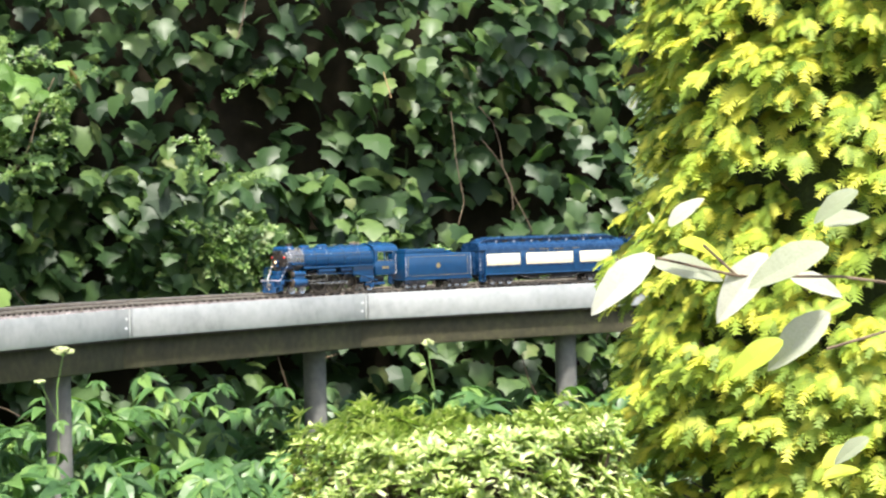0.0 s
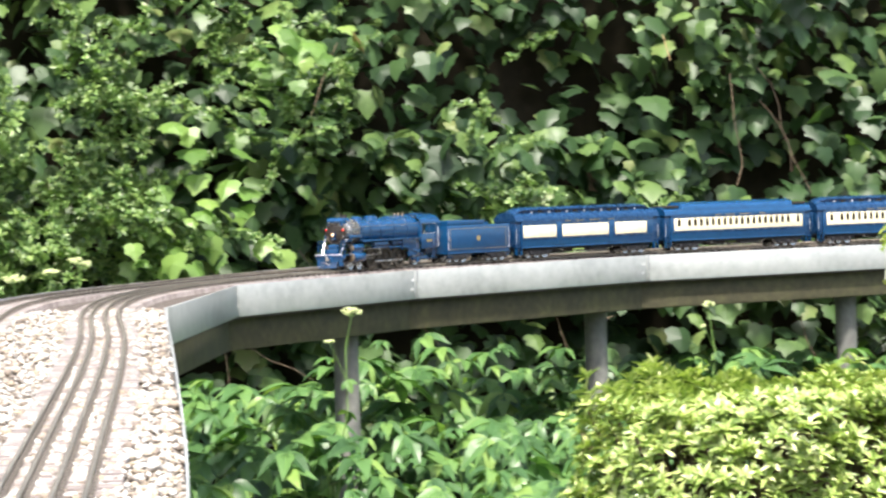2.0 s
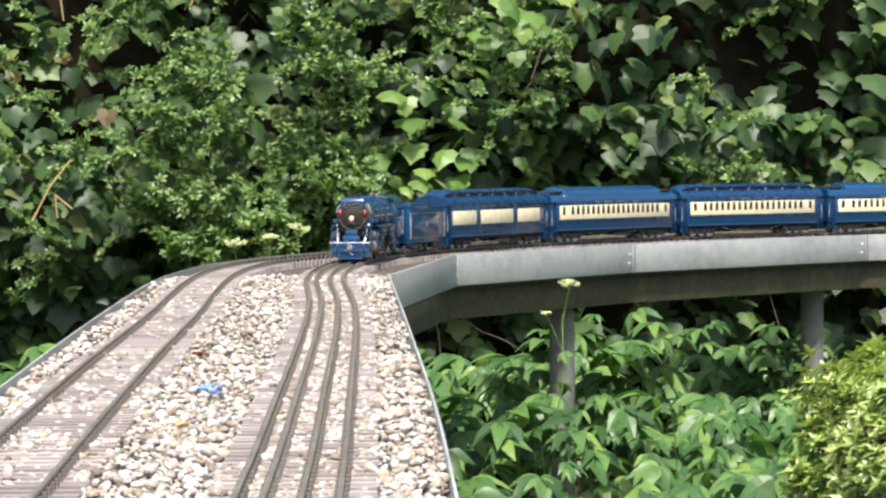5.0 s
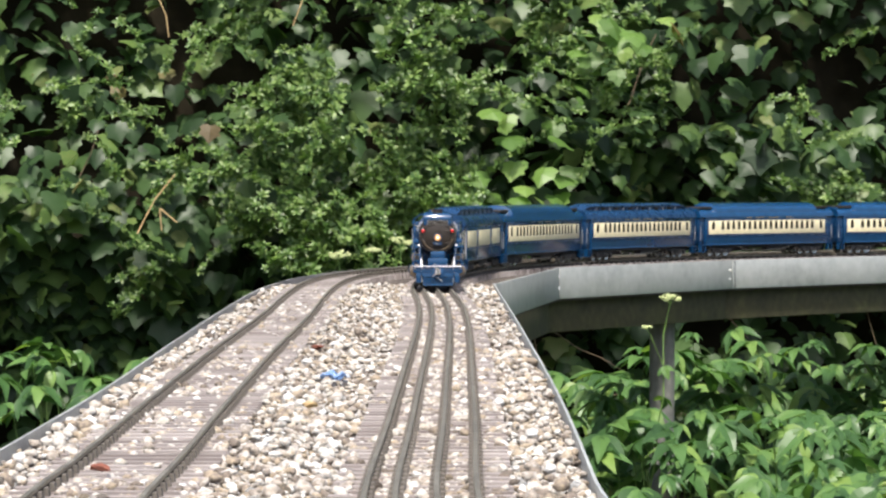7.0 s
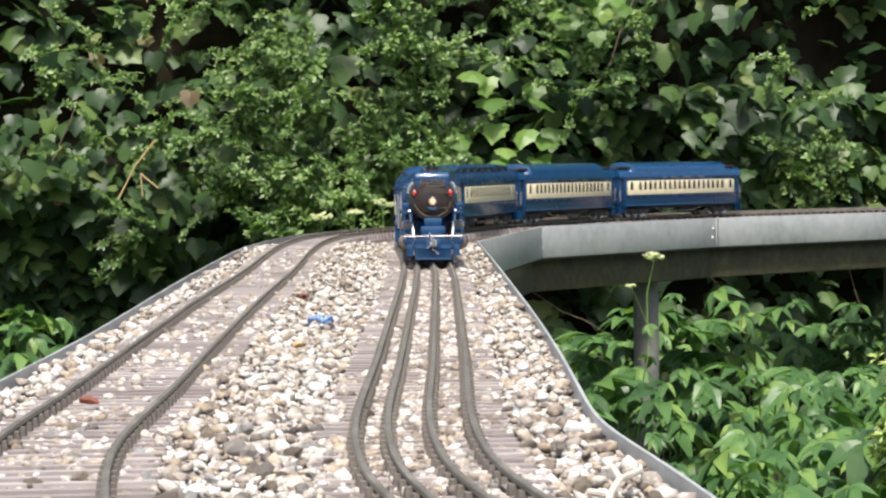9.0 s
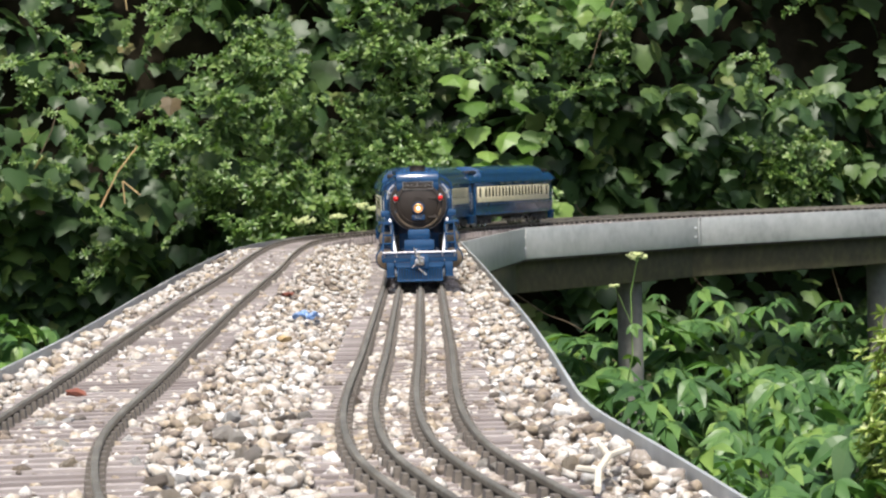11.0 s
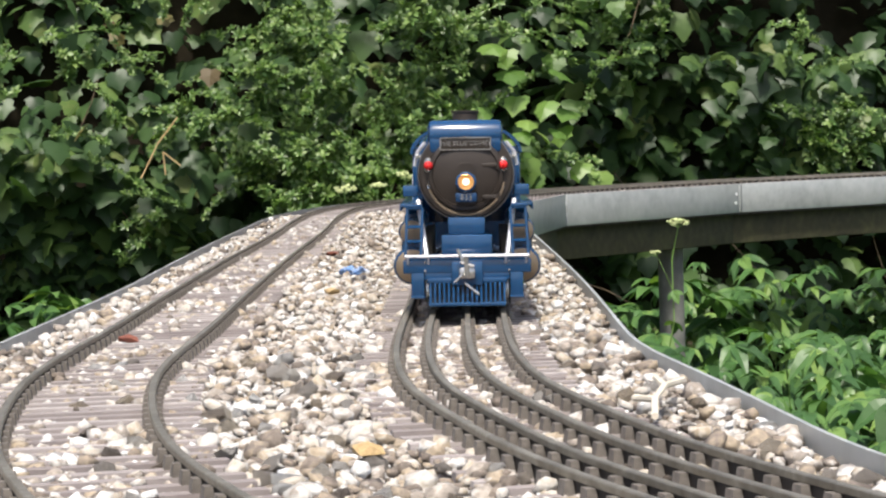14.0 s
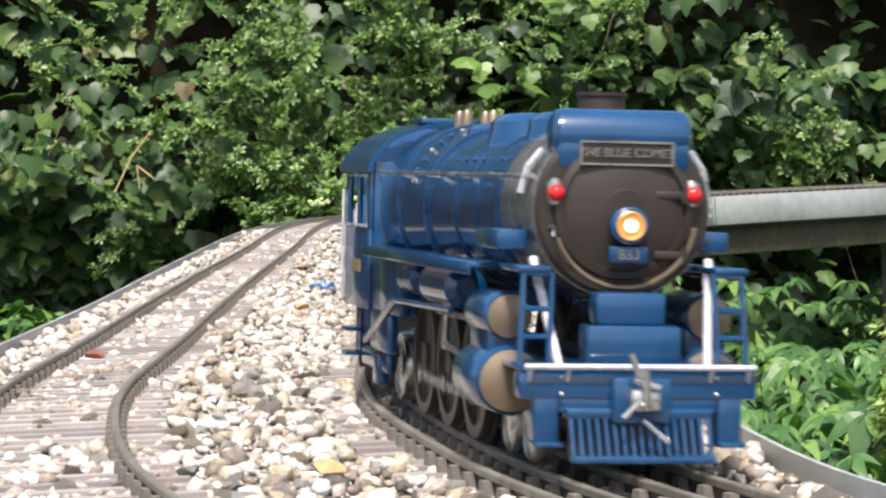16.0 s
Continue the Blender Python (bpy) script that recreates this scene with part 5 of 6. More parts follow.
    for d in (0.124, 0.162, 0.200):
        for sx in (-1, 1):
            w = piece("driving_wheel", thing, WHEEL, lambda bm: (spoked_wheel(bm, 0.0176, 0.0042, 15, sx * 0.0185), rod(bm, (sx * 0.0185, 0.0, 0.0085), (sx * 0.0225, 0.0, 0.0085), 0.0013, 8)), "dark spoked driving wheel")
            wheels.append((w, Y(d), 0.0 if sx > 0 else 90.0))
        piece("axle", thing, BLACK, lambda bm: rod(bm, (-0.018, Y(d), 0.0176), (0.018, Y(d), 0.0176), 0.002, 8))
    for sx in (-1, 1):
        r = piece("coupling_rod", thing, CHROME, lambda bm: (box(bm, (0, 0, 0), (0.0012, 0.080, 0.0026), 0.0004), [rod(bm, (-0.001, y, 0), (0.001, y, 0), 0.0022, 10) for y in (-0.038, 0, 0.038)]), "bright coupling rod")
        rods.append((r, sx * 0.0222, Y(0.162), 0.0 if sx > 0 else 90.0))
    return thing, wheels, rods


def make_tender():
    thing = tagged(new("tender"), "blue model tender with thin gold lining behind the locomotive", "tender")
    body = piece("body", thing, BLUE, lambda bm: (box(bm, (0, 0, 0.0405), (0.0545, 0.158, 0.0490), 0.0012), box(bm, (0, 0, 0.0165), (0.0565, 0.162, 0.0022), 0.0004)))
    piece("coal_board", body, BLUE, lambda bm: [box(bm, c, s, 0.0006) for c, s in (((-0.0255, 0.030, 0.0690), (0.0016, 0.094, 0.0090)), ((0.0255, 0.030, 0.0690), (0.0016, 0.094, 0.0090)), ((0, -0.017, 0.0690), (0.0510, 0.0016, 0.0090)), ((0, 0.0765, 0.0690), (0.0510, 0.0016, 0.0090)))])

    def coal(bm):
        bmesh.ops.create_grid(bm, x_segments=14, y_segments=26, size=0.5)
        for v in bm.verts:
            x, y = v.co.x, v.co.y
            v.co = Vector((x * 0.049, 0.030 + y * 0.091, 0.0665 + 0.006 * (1 - 4 * x * x) + 0.0022 * noise.noise(Vector((x * 22, y * 40, 1)))))
    piece("coal_load", body, COAL, coal, "black coal load")
    piece("water_hatch", body, BLUE, lambda bm: lathe(bm, [(0.007, 0), (0.007, 0.003), (0.005, 0.004)], 18, Matrix.Translation((0, -0.045, 0.065))))
    for sx in (-1, 1):
        piece("gold_lining", body, GOLD, lambda bm: [box(bm, (sx * 0.02735, y, z), s) for y, z, s in ((0, 0.0590, (0.0003, 0.142, 0.0006)), (0, 0.0235, (0.0003, 0.142, 0.0006)), (-0.071, 0.04125, (0.0003, 0.0006, 0.036)), (0.071, 0.04125, (0.0003, 0.0006, 0.036)))], "thin gold lining")
        piece("emblem", body, GOLD, lambda bm: lathe(bm, [(0.0048, 0), (0.0048, 0.0003)], 20, across(0.0272, 0, 0.0415) if sx > 0 else Matrix.Translation((-0.0272, 0, 0.0415)) @ Matrix.Rotation(-math.pi / 2, 4, "Y")), "small gold emblem")
        piece("grab_rail", body, WHITE_METAL, lambda bm: (rod(bm, (sx * 0.0285, 0.0775, 0.022), (sx * 0.0285, 0.0775, 0.060), 0.0005, 6), rod(bm, (sx * 0.0285, -0.0775, 0.022), (sx * 0.0285, -0.0775, 0.060), 0.0005, 6)))
        for y in (-0.074, 0.074):
            piece("step", body, BLUE, lambda bm: (box(bm, (sx * 0.0262, y, 0.0105), (0.006, 0.009, 0.0010)), box(bm, (sx * 0.0238, y, 0.0125), (0.001, 0.009, 0.008))))
    for y in (-0.050, 0.050):
        truck(thing, y, (-0.018, 0.0, 0.018), 0.0082)
    return thing


CAR = 0.352


def roof_outline(half, eave, top, flat=0.0):
    return [(half * math.cos(math.radians(a)), eave + (top - eave) * math.sin(math.radians(a)) ** 0.8) for a in range(0, 181, 12)]


def make_car(name, label, kind_of, clerestory):
    thing = tagged(new(name), label, "passenger car", "cars of the train")
    hl = CAR / 2
    body = piece("body", thing, BLUE, lambda bm: (box(bm, (0, 0, 0.0435), (0.0600, CAR - 0.030, 0.0490), 0.0010), box(bm, (0, 0, 0.0200), (0.0615, CAR - 0.034, 0.0030), 0.0004)))
    for sy in (-1, 1):
        piece("vestibule", body, DEEP, lambda bm: (box(bm, (0, sy * (hl - 0.0085), 0.0430), (0.0560, 0.0130, 0.0460), 0.0015), box(bm, (0, sy * (hl - 0.001), 0.0420), (0.0260, 0.006, 0.0440), 0.001)))
        for sx in (-1, 1):
            piece("car_steps", body, BLUE, lambda bm: ([box(bm, (sx * 0.0275, sy * (hl - 0.009), z), (0.007, 0.011, 0.0011)) for z in (0.0075, 0.0128, 0.0180)], [box(bm, (sx * 0.0275, sy * (hl - 0.009) + dy, 0.0135), (0.007, 0.0009, 0.013)) for dy in (-0.0055, 0.0055)]), "blue folding steps")
            piece("grab_rail", body, WHITE_METAL, lambda bm: rod(bm, (sx * 0.0292, sy * (hl - 0.0035), 0.028), (sx * 0.0292, sy * (hl - 0.0035), 0.052), 0.00045, 6))
    # roof
    low = roof_outline(0.0308, 0.0665, 0.0830)

    def lower(bm):
        sweep(bm, low + [(-0.0290, 0.0660), (0.0290, 0.0660)], [((0, y, 0), (1, 0)) for y in (-hl + 0.001, -hl + 0.004, hl - 0.004, hl - 0.001)])
        bmesh.ops.recalc_face_normals(bm, faces=bm.faces)
    rf = piece("roof", thing, DEEP if clerestory else BLUE, lower)
    if clerestory:
        def deck(bm):
            out = [(0.0175, 0.078), (0.0175, 0.0862), (0.0200, 0.0868), (0.0195, 0.0880), (0.0120, 0.0905), (0.0, 0.0915), (-0.0120, 0.0905), (-0.0195, 0.0880), (-0.0200, 0.0868), (-0.0175, 0.0862), (-0.0175, 0.078)]
            rows = [((0, -hl + 0.010, -0.007), (0.8, 0)), ((0, -hl + 0.022, -0.002), (0.95, 0)), ((0, -hl + 0.034, 0), (1, 0)), ((0, hl - 0.034, 0), (1, 0)), ((0, hl - 0.022, -0.002), (0.95, 0)), ((0, hl - 0.010, -0.007), (0.8, 0))]
            sweep(bm, out, rows)
            bmesh.ops.recalc_face_normals(bm, faces=bm.faces)
        cl = piece("clerestory", rf, DEEP, deck)
        for k in range(13):
            for sx in (-1, 1):
                y = -hl + 0.05 + (CAR - 0.10) * k / 12
                piece("clerestory_window", cl, GLASS if k % 2 else WHITE_METAL, lambda bm: box(bm, (sx * 0.0177, y, 0.0826), (0.0006, 0.012 if k % 2 else 0.004, 0.0040)))
    else:
        def arch(bm):
            out = [(0.0285 * math.cos(math.radians(a)), 0.0735 + 0.0175 * math.sin(math.radians(a)) ** 0.75) for a in range(0, 181, 12)]
            rows = [((0, -hl + 0.040, -0.008), (0.90, 0)), ((0, -hl + 0.044, 0), (1, 0)), ((0, hl - 0.044, 0), (1, 0)), ((0, hl - 0.040, -0.008), (0.90, 0))]
            sweep(bm, out, rows)
            bmesh.ops.recalc_face_normals(bm, faces=bm.faces)
        piece("arched_roof", rf, BLUE, arch)
        # dark plates give the shade of the stepped-down roof ends by colour
        for sy in (-1, 1):
            piece("roof_end", rf, GRAPHITE, lambda bm: box(bm, (0, sy * (hl - 0.024), 0.0822), (0.046, 0.030, 0.0045), 0.001), "dark plate for the shade in the roof end recess")
    for sx in (-1, 1):
        x = sx * 0.0302
        if kind_of == "baggage":
            for y, ln in ((0.118, 0.078), (0.008, 0.112), (-0.104, 0.078)):
                piece("cream_panel", body, CREAM, lambda bm: box(bm, (x, y, 0.0480), (0.0012, ln, 0.0215), 0.0003), "plain cream side panel")
            for y in (0.0715, -0.0565):
                piece("sliding_door", body, BLUE, lambda bm: (box(bm, (x, y, 0.0440), (0.0016, 0.013, 0.0400), 0.0004), box(bm, (x, y, 0.0530), (0.0024, 0.009, 0.012), 0.0004), box(bm, (x * 1.012, y, 0.0250), (0.002, 0.022, 0.0012))))
        else:
            band = piece("cream_band", body, CREAM, lambda bm: box(bm, (x, 0, 0.0490), (0.0010, CAR - 0.046, 0.0230), 0.0002), "cream window band")
            ys = [-0.142] + [-0.118 + 0.236 * k / 17 for k in range(18)] + [0.142]
            for y in ys:
                piece("window", band, GLASS, lambda bm: (box(bm, (x, y, 0.0515), (0.0011, 0.0074, 0.0122)), box(bm, (x, y, 0.0585), (0.0011, 0.0064, 0.0014))))
        for z in (0.0345, 0.0632):
            piece("belt_rail", body, DEEP, lambda bm: box(bm, (x, 0, z), (0.0014, CAR - 0.032, 0.0012), 0.0003))
        for k, (y, ln) in enumerate(((0.05, 0.018), (0.022, 0.026), (-0.014, 0.032), (-0.055, 0.020))):
            piece("lettering_bar", body, GOLD, lambda bm: box(bm, (x * 1.0, y, 0.0655), (0.0008, ln * 0.8, 0.0011)))
    piece("underframe", thing, BLACK, lambda bm: (box(bm, (0, 0, 0.0165), (0.040, CAR - 0.03, 0.0050), 0.0008), box(bm, (0.014, 0.030, 0.0115), (0.014, 0.045, 0.008), 0.001), box(bm, (-0.014, -0.03, 0.0115), (0.014, 0.045, 0.008), 0.001)))
    for sx in (-1, 1):
        piece("truss_rod", thing, CHROME, lambda bm: (rod(bm, (sx * 0.022, -0.045, 0.0095), (sx * 0.022, 0.045, 0.0095), 0.0008, 6), rod(bm, (sx * 0.022, 0.045, 0.0095), (sx * 0.022, 0.07, 0.0155), 0.0008, 6), rod(bm, (sx * 0.022, -0.045, 0.0095), (sx * 0.022, -0.07, 0.0155), 0.0008, 6)))
    for y in (-0.118, 0.118):
        truck(thing, y, (-0.020, 0.0, 0.020), 0.0085)
    return thing


engine, driving_wheels, coupling_rods = make_engine()
tender = make_tender()
COACH = "blue model passenger car with a cream window band"
baggage = make_car("baggage_car", "blue model baggage car with plain cream side panels", "baggage", True)
coach_arched = make_car("passenger_car", COACH + " and arched roof", "coach", False)
coach_clerestory = make_car("passenger_car", COACH + " and clerestory roof", "coach", True)
cars = [baggage, coach_arched, coach_clerestory, copy_thing(coach_arched, Matrix()), copy_thing(coach_arched, Matrix())]


# ---- small plants and litter ----
PALE = varied("pale_leaf", [(0.0, (0.24, 0.28, 0.17)), (0.5, (0.40, 0.42, 0.33)), (1.0, (0.56, 0.56, 0.50))], rough=0.5, through_light=0.35, amount=0.5, glow_tint=(1.1, 1.15, 0.5))
LIME = varied("lime_leaf", [(0.0, (0.30, 0.42, 0.04)), (1.0, (0.58, 0.60, 0.06))], rough=0.45, through_light=0.35, amount=0.2)


def make_umbel(x, y, z, tall, size, lean=0.0, leafy=3):
    """A loose flower head of small bunches of florets on ribs, and a bent stalk with side leaves."""
    thing = tagged(new("umbel_flower"), "slender leafy stalk with a loose head of cream florets", "wild flower", "umbel flowers")
    rng = np.random.default_rng(int(1000 * abs(x) + 7))
    base, tip = Vector((x + lean, y + 0.02, z - tall)), Vector((x, y, z - size * 0.6))
    way = [base + (tip - base) * k / 6 + Vector((rng.normal(0, 0.0035), rng.normal(0, 0.003), 0)) * (0 < k < 6) for k in range(7)]

    def stalk(bm):
        for k, (p, q) in enumerate(zip(way, way[1:])):
            rod(bm, p, q, 0.0018 - 0.00015 * k, 7, 0.00165 - 0.00015 * k)
    piece("stalk", thing, STALK, stalk)
    hearts = [(tip, size, 9)] + [(way[5] + Vector((sgn * size * 1.5, -0.01, size * 0.5)), size * 0.5, 5) for sgn in ((-1,) if leafy else ())]
    florets = []

    def ribs(bm):
        for heart, wide, count in hearts:
            if heart is not tip:
                rod(bm, way[4], heart, 0.0006, 5)
            for k in range(count):
                a, r = 2.4 * k, wide * math.sqrt((k + 0.5) / count)
                end = heart + Vector((r * math.cos(a), r * math.sin(a), wide * (0.75 - 0.35 * (r / wide) ** 2 + rng.normal(0, 0.12))))
                rod(bm, heart, end, 0.0004, 5)
                florets.append((end, wide))
    piece("ribs", thing, STALK, ribs)
    p = np.concatenate([np.array(f) + rng.normal(0, w * 0.15, (16, 3)) * (1, 1, 0.6) for f, w in florets])
    n = len(p)
    ob = scattered("florets", pebble_shape(3), p, turns(n, rng, rng.uniform(0, 6, n), rng.uniform(0, 6, n), np.zeros(n)), rng.uniform(0.0009, 0.0019, n), UMBEL, thing)
    tagged(ob, "tiny cream florets", kind="stuff")
    blade = mesh_of("leaf", *bunch(OVAL, [(0, 0, 0, 0, 0, 1.0), (0, 0.1, 0, 55, 0, 0.7), (0, 0.1, 0, -55, 0, 0.7)]), ELDER)
    for k in range(leafy):
        ob = new("leaf", blade)
        ob.parent = thing
        ob.matrix_local = Matrix.Translation(way[2 + k]) @ pose(0, 0, 0, -20 - 15 * k, 20, 100 - 160 * (k % 2) + 40 * k) @ Matrix.Scale(0.034 - 0.005 * k, 4)
    return thing


make_umbel(0.310, 4.18, -0.050, 0.30, 0.016, -0.030)
make_umbel(-0.200, 4.08, 0.020, 0.20, 0.016, 0.0, 0)
make_umbel(-0.115, 4.42, 0.034, 0.22, 0.018, 0.0, 0)
make_umbel(-0.160, 4.40, 0.020, 0.22, 0.012, 0.0, 0)
make_umbel(0.985, 4.78, -0.085, 0.25, 0.010, 0.02)


def make_pale_branch():
    """A branch with large pale, sunlit leaves that hangs in before the yew."""
    thing = tagged(new("pale_leaved_branch"), "thin branch with large pale sunlit leaves", "branch")
    broad = leaf_mesh([(0, 0), (0.09, 0.06), (0.16, 0.2), (0.215, 0.38), (0.21, 0.55), (0.14, 0.78), (0.07, 0.92), (0, 1.0)], 0.35, 0.24)
    me = [mesh_of("leaf", *broad, PALE), mesh_of("leaf", *broad, LIME)]
    rng = np.random.default_rng(71)
    # of each leaf: place, turn, tilt, length, tint
    for (x, z, turn, tilt, ln, tint) in PALE_LEAVES:
        y = 2.30 + rng.uniform(-0.05, 0.05)
        way = Vector((math.cos(radians(turn)), rng.uniform(-0.25, 0.1), math.sin(radians(turn)))).normalized()
        up = Vector((rng.uniform(-0.3, 0.3), -0.55 - tilt, 1.0))
        side = way.cross(up).normalized()
        up = side.cross(way)
        m = Matrix((side, way, up)).transposed().to_4x4()
        ob = new("leaf", me[tint])
        ob.parent = thing
        ob.matrix_local = Matrix.Translation((x, y, z)) @ m @ Matrix.Scale(ln, 4)
    lines = [[(1.42, 2.45, -0.57), (1.38, 2.41, -0.25), (1.30, 2.36, 0.02)], [(1.30, 2.36, 0.02), (1.02, 2.32, 0.060), (0.90, 2.31, 0.078), (0.80, 2.30, 0.082), (0.725, 2.29, 0.100)], [(1.30, 2.36, 0.05), (1.05, 2.31, 0.095), (0.95, 2.3, 0.115)], [(1.02, 2.32, 0.060), (0.94, 2.30, 0.030), (0.88, 2.30, 0.015)], [(0.80, 2.30, 0.082), (0.77, 2.30, 0.11)]]
    stems(thing, "twig", lines, TWIG, 0.0014)
    return thing


PALE_LEAVES = [
    (0.719, 0.103, -146, 0.3, 0.074, 0), (0.728, 0.094, -6, 0.6, 0.064, 0), (0.828, 0.101, -134, 0.5, 0.074, 0), (0.869, 0.106, -162, 0.6, 0.077, 0),
    (0.878, 0.048, -145, 0.4, 0.073, 0), (0.831, 0.026, -154, 0.4, 0.056, 1), (0.733, 0.127, 46, 0.3, 0.039, 0), (0.902, 0.154, -153, 0.4, 0.047, 0),
    (0.864, 0.077, -12, 0.7, 0.053, 0), (0.755, 0.112, -9, 0.3, 0.048, 1), (0.878, 0.124, 17, 0.5, 0.045, 0), (0.907, 0.054, -169, 0.3, 0.034, 1),
    (0.728, 0.13, 102, 0.2, 0.011, 0), (0.907, -0.062, -151, 0.5, 0.038, 0), (0.878, -0.09, 35, 0.5, 0.04, 1), (0.888, -0.102, 18, 0.4, 0.035, 1),
]
make_pale_branch()


def make_cord(x, y):
    """A scrap of cord in two loose loops with a trailing end."""
    line = []
    for k in range(46):
        a, w = 0.42 * k, 1 - 0.25 * (k > 18)
        line.append(Vector((x - 0.005 + 0.0065 * (k > 16) * min(1, (k - 16) / 8) + 0.0040 * w * math.cos(a), y + 0.014 * w * math.sin(a), 0.0042 + 0.0016 * math.sin(1.7 * a))))
    line += [Vector((x + 0.005 + 0.0015 * k, y + 0.012 - 0.006 * k, 0.0034)) for k in range(3)]
    bm = bmesh.new()
    for p, q in zip(line, line[1:]):
        rod(bm, p, q, 0.0011, 7)
    return tagged(part("cord", bm, STRING, None), "looped scrap of blue and white cord on the gravel", "cord")


STRING = mottled("blue_cord", [(0.35, (0.06, 0.16, 0.42)), (0.5, (0.16, 0.30, 0.58)), (0.62, (0.62, 0.66, 0.72))], 160, rough=0.6)
OCHRE = mottled("ochre_stone", [(0.3, (0.26, 0.17, 0.08)), (0.6, (0.46, 0.33, 0.16))], 200, rough=0.8)
BRICK = mottled("red_brick_chip", [(0.3, (0.12, 0.035, 0.024)), (0.6, (0.22, 0.075, 0.048))], 200, rough=0.85)
make_cord(-0.078, 1.64)
for x, y, r, mat, label in ((-0.109, 1.976, 0.0040, BRICK, "dark red chip of brick lying on the gravel"), (-0.1495, 1.091, 0.0040, BRICK, "dark red chip of brick lying on the sleepers"), (-0.031, 0.64, 0.0036, OCHRE, "ochre stone lying on the gravel"), (-0.082, 1.43, 0.0036, OCHRE, "ochre stone lying on the gravel")):
    bm = bmesh.new()
    vs, fs = pebble_shape(int(y * 10))
    vv = [bm.verts.new((x + v[0] * r * 1.5, y + v[1] * r, 0.0025 + v[2] * r * 0.6)) for v in vs]
    for f in fs:
        bm.faces.new([vv[i] for i in f])
    tagged(part("coloured_stone", bm, mat, None), label, "stone", "coloured stones")
bm = bmesh.new()
for a, b in (((0.0470, 0.706, 0.002), (0.0490, 0.735, 0.004)), ((0.0490, 0.735, 0.004), (0.0540, 0.767, 0.005)), ((0.0540, 0.767, 0.005), (0.0627, 0.806, 0.003)), ((0.0540, 0.767, 0.005), (0.0539, 0.809, 0.004)), ((0.0490, 0.735, 0.004), (0.0440, 0.752, 0.003))):
    rod(bm, a, b, 0.0011, 7)
tagged(part("dry_root", bm, plain("bleached_root", (0.62, 0.56, 0.46), rough=0.8), None), "forked bleached dry root on the gravel", "root")


STRAW = plain("straw_twig", (0.42, 0.30, 0.14), rough=0.8)


def make_dry_twig(points, name_label):
    thing = bmesh.new()
    for line in points:
        for a, b in zip(line, line[1:]):
            rod(thing, a, b, 0.0016, 6, 0.0012)
    return part("dry_twig", thing, STRAW, climber, name_label)


make_dry_twig([[(-0.585, 4.72, 0.04), (-0.555, 4.73, 0.10), (-0.52, 4.74, 0.145)]], "dry straw-coloured twig caught in the climber")
make_dry_twig([[(-0.545, 4.72, 0.085), (-0.542, 4.72, 0.045)], [(-0.545, 4.72, 0.085), (-0.515, 4.72, 0.060)]], "forked dry stalk hanging in the climber")
make_dry_twig([[(1.06, 5.60, 0.44), (1.075, 5.60, 0.385)]], "pale bare twig before the ivy")
make_dry_twig([[(-0.60, 5.0, 0.52), (-0.565, 5.0, 0.44), (-0.56, 5.0, 0.40)], [(-0.30, 5.0, 0.50), (-0.33, 5.0, 0.42)]], "brown bare stem hanging over the ivy")


# ---- track and gravel ----
make_track(inner_rail, (0.0, 0.016, 0.032, 0.044), "four brown rails for two gauges on sleepers", 300)
make_track(outer_track, (0.0, 0.045), "pair of brown rails on sleepers in gravel", 300)
make_pebbles()

# distance of the pilot along the line, by time
RUN = [(0, 5.187), (1.5, 4.740), (3.5, 4.156), (4.5, 3.87), (7, 3.135), (9, 2.575), (12.5, 1.65), (14.5, 1.056), (15, 0.914), (15.5, 0.765), (16, 0.614)]
CAR_PITCH, TRAIN_HEAD = 0.367, 0.477


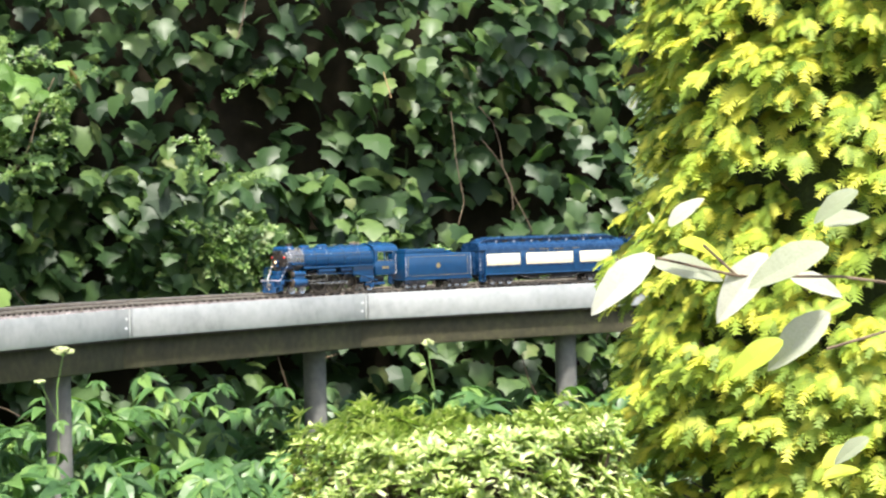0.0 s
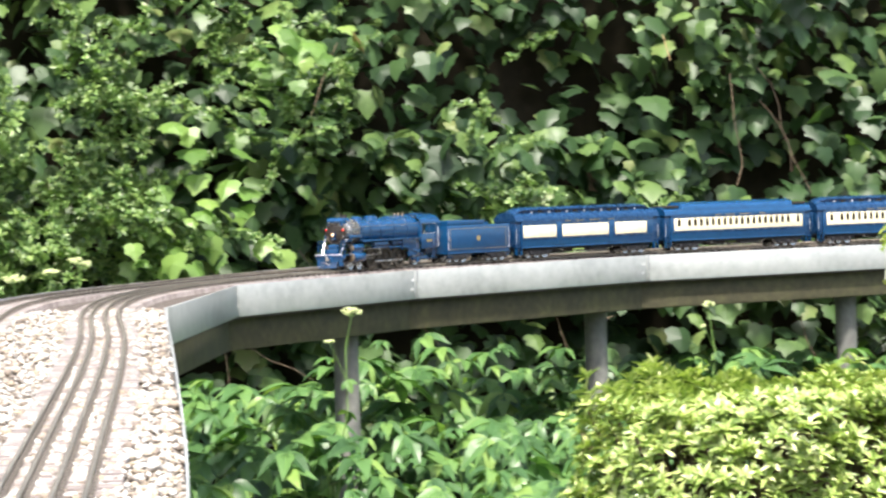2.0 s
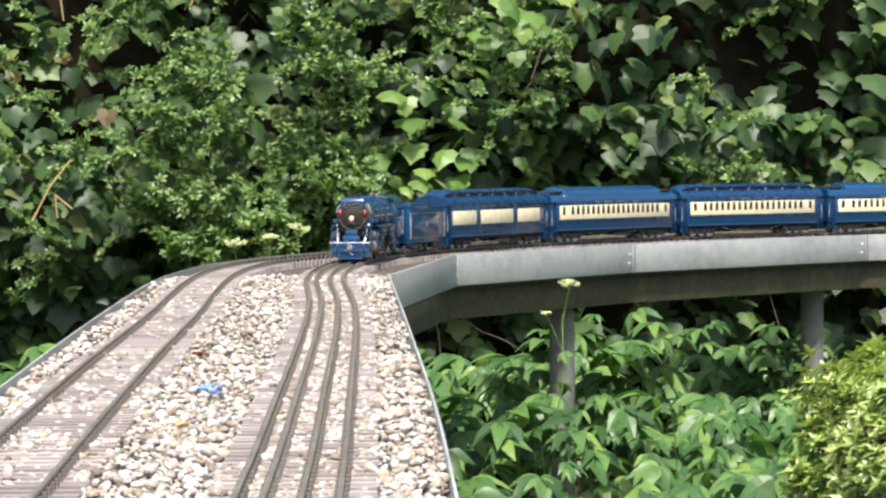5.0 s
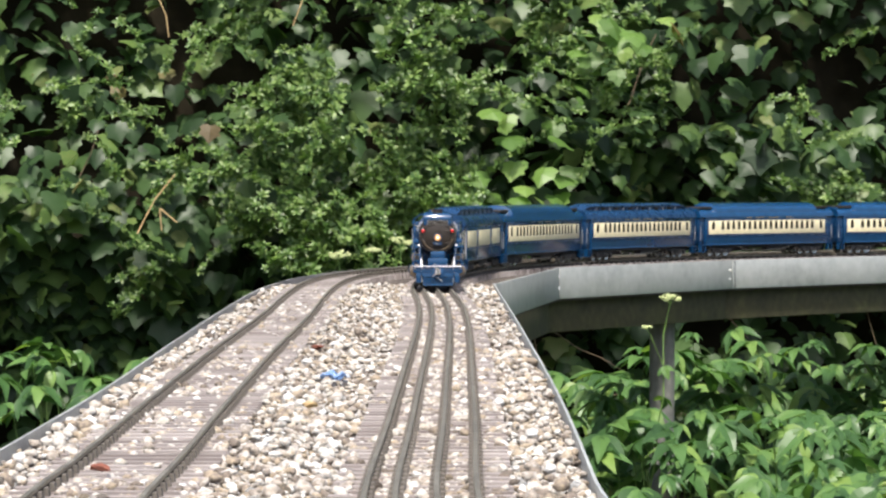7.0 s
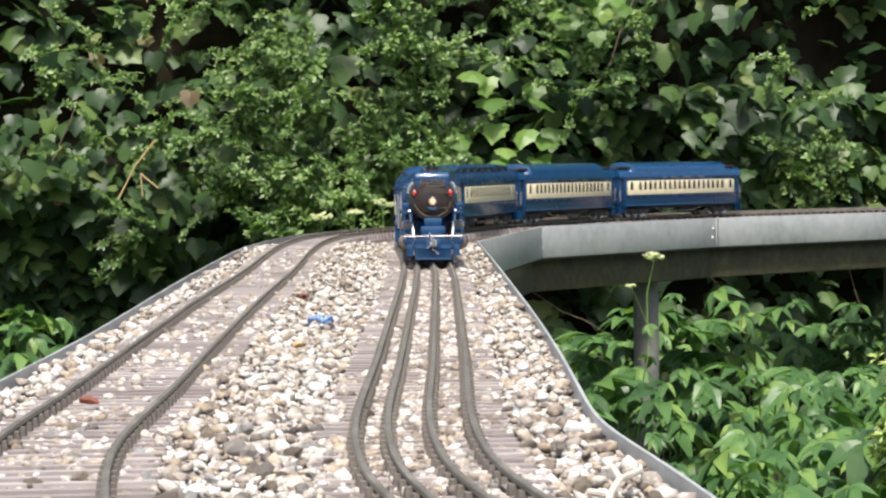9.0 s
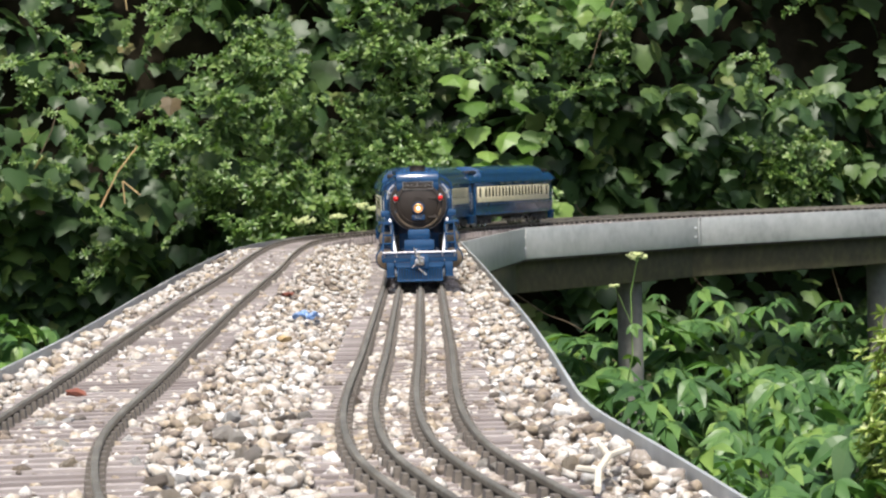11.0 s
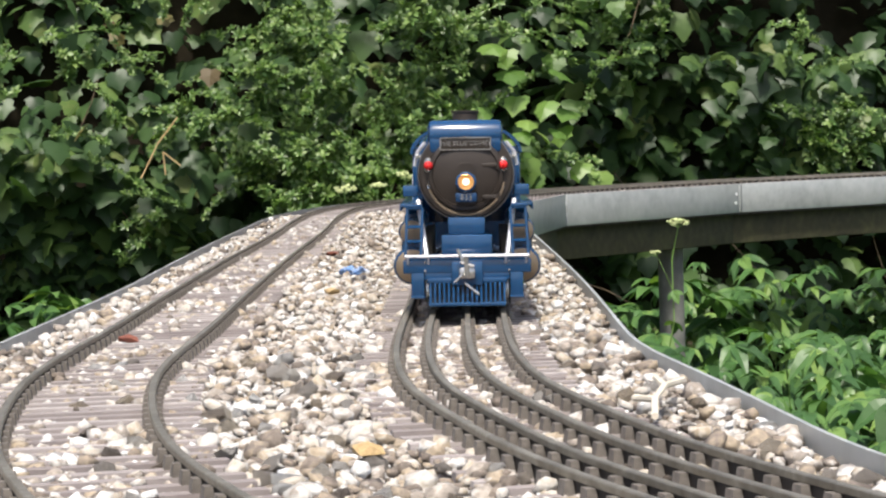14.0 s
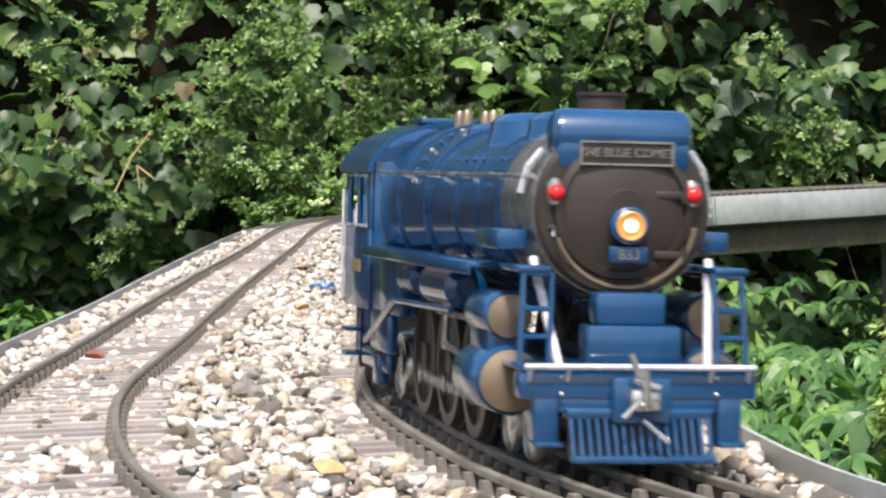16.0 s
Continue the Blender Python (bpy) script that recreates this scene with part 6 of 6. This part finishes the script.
def run_at(t):
    """A smooth run through the places above."""
    k = np.array(RUN)
    slope = np.gradient(k[:, 1], k[:, 0])
    i = int(np.clip(np.searchsorted(k[:, 0], t) - 1, 0, len(k) - 2))
    h = k[i + 1, 0] - k[i, 0]
    u = (t - k[i, 0]) / h
    return float((2 * u**3 - 3 * u**2 + 1) * k[i, 1] + (u**3 - 2 * u**2 + u) * h * slope[i] + (3 * u**2 - 2 * u**3) * k[i + 1, 1] + (u**3 - u**2) * h * slope[i + 1])


def riding(s_front, s_back):
    """The pose of a vehicle whose two trucks stand at these places on the line."""
    a, b = on_line(s_front), on_line(s_back)
    way = (a - b).normalized()
    return Matrix.Translation((a + b) / 2) @ Matrix.Rotation(math.atan2(-way.x, way.y), 4, "Z")


def engine_pose(s):
    """The engine is led by its front truck; its origin lies 132 mm behind the pilot."""
    a, b = on_line(s + 0.008), on_line(s + 0.182)
    way = (a - b).normalized()
    # the near curve is laid with a slight cant, towards its inside
    cant = float(np.interp(s, (0.6, 0.9, 1.2, 1.6), (-3.2, -1.8, -1.0, 0.0)))
    return Matrix.Translation(a - way * 0.124) @ Matrix.Rotation(math.atan2(-way.x, way.y), 4, "Z") @ Matrix.Rotation(radians(cant), 4, "Y")


def motions():
    times = [k / 4 for k in range(65)]
    walk(engine, [(t, engine_pose(run_at(t))) for t in times])
    walk(tender, [(t, riding(run_at(t) + 0.336, run_at(t) + 0.436)) for t in times])
    for k, car in enumerate(cars):
        d = TRAIN_HEAD + (k + 0.5) * CAR_PITCH
        walk(car, [(t, riding(run_at(t) + d - 0.118, run_at(t) + d + 0.118)) for t in times])
    # wheels roll without slip, rods go round with the crank pins
    steps = [k / 15 for k in range(241)]
    rolled = {t: math.degrees((run_at(0) - run_at(t)) / 0.0176) for t in steps}
    for w, y, lead in driving_wheels:
        walk(w, [(t, pose(0, y, 0.0176, -rolled[t] - lead, 0, 0)) for t in steps])
    for r, x, y, lead in coupling_rods:
        walk(r, [(t, pose(x, y - 0.0085 * math.sin(radians(-rolled[t] - lead)), 0.0176 + 0.0085 * math.cos(radians(-rolled[t] - lead)))) for t in steps])


motions()
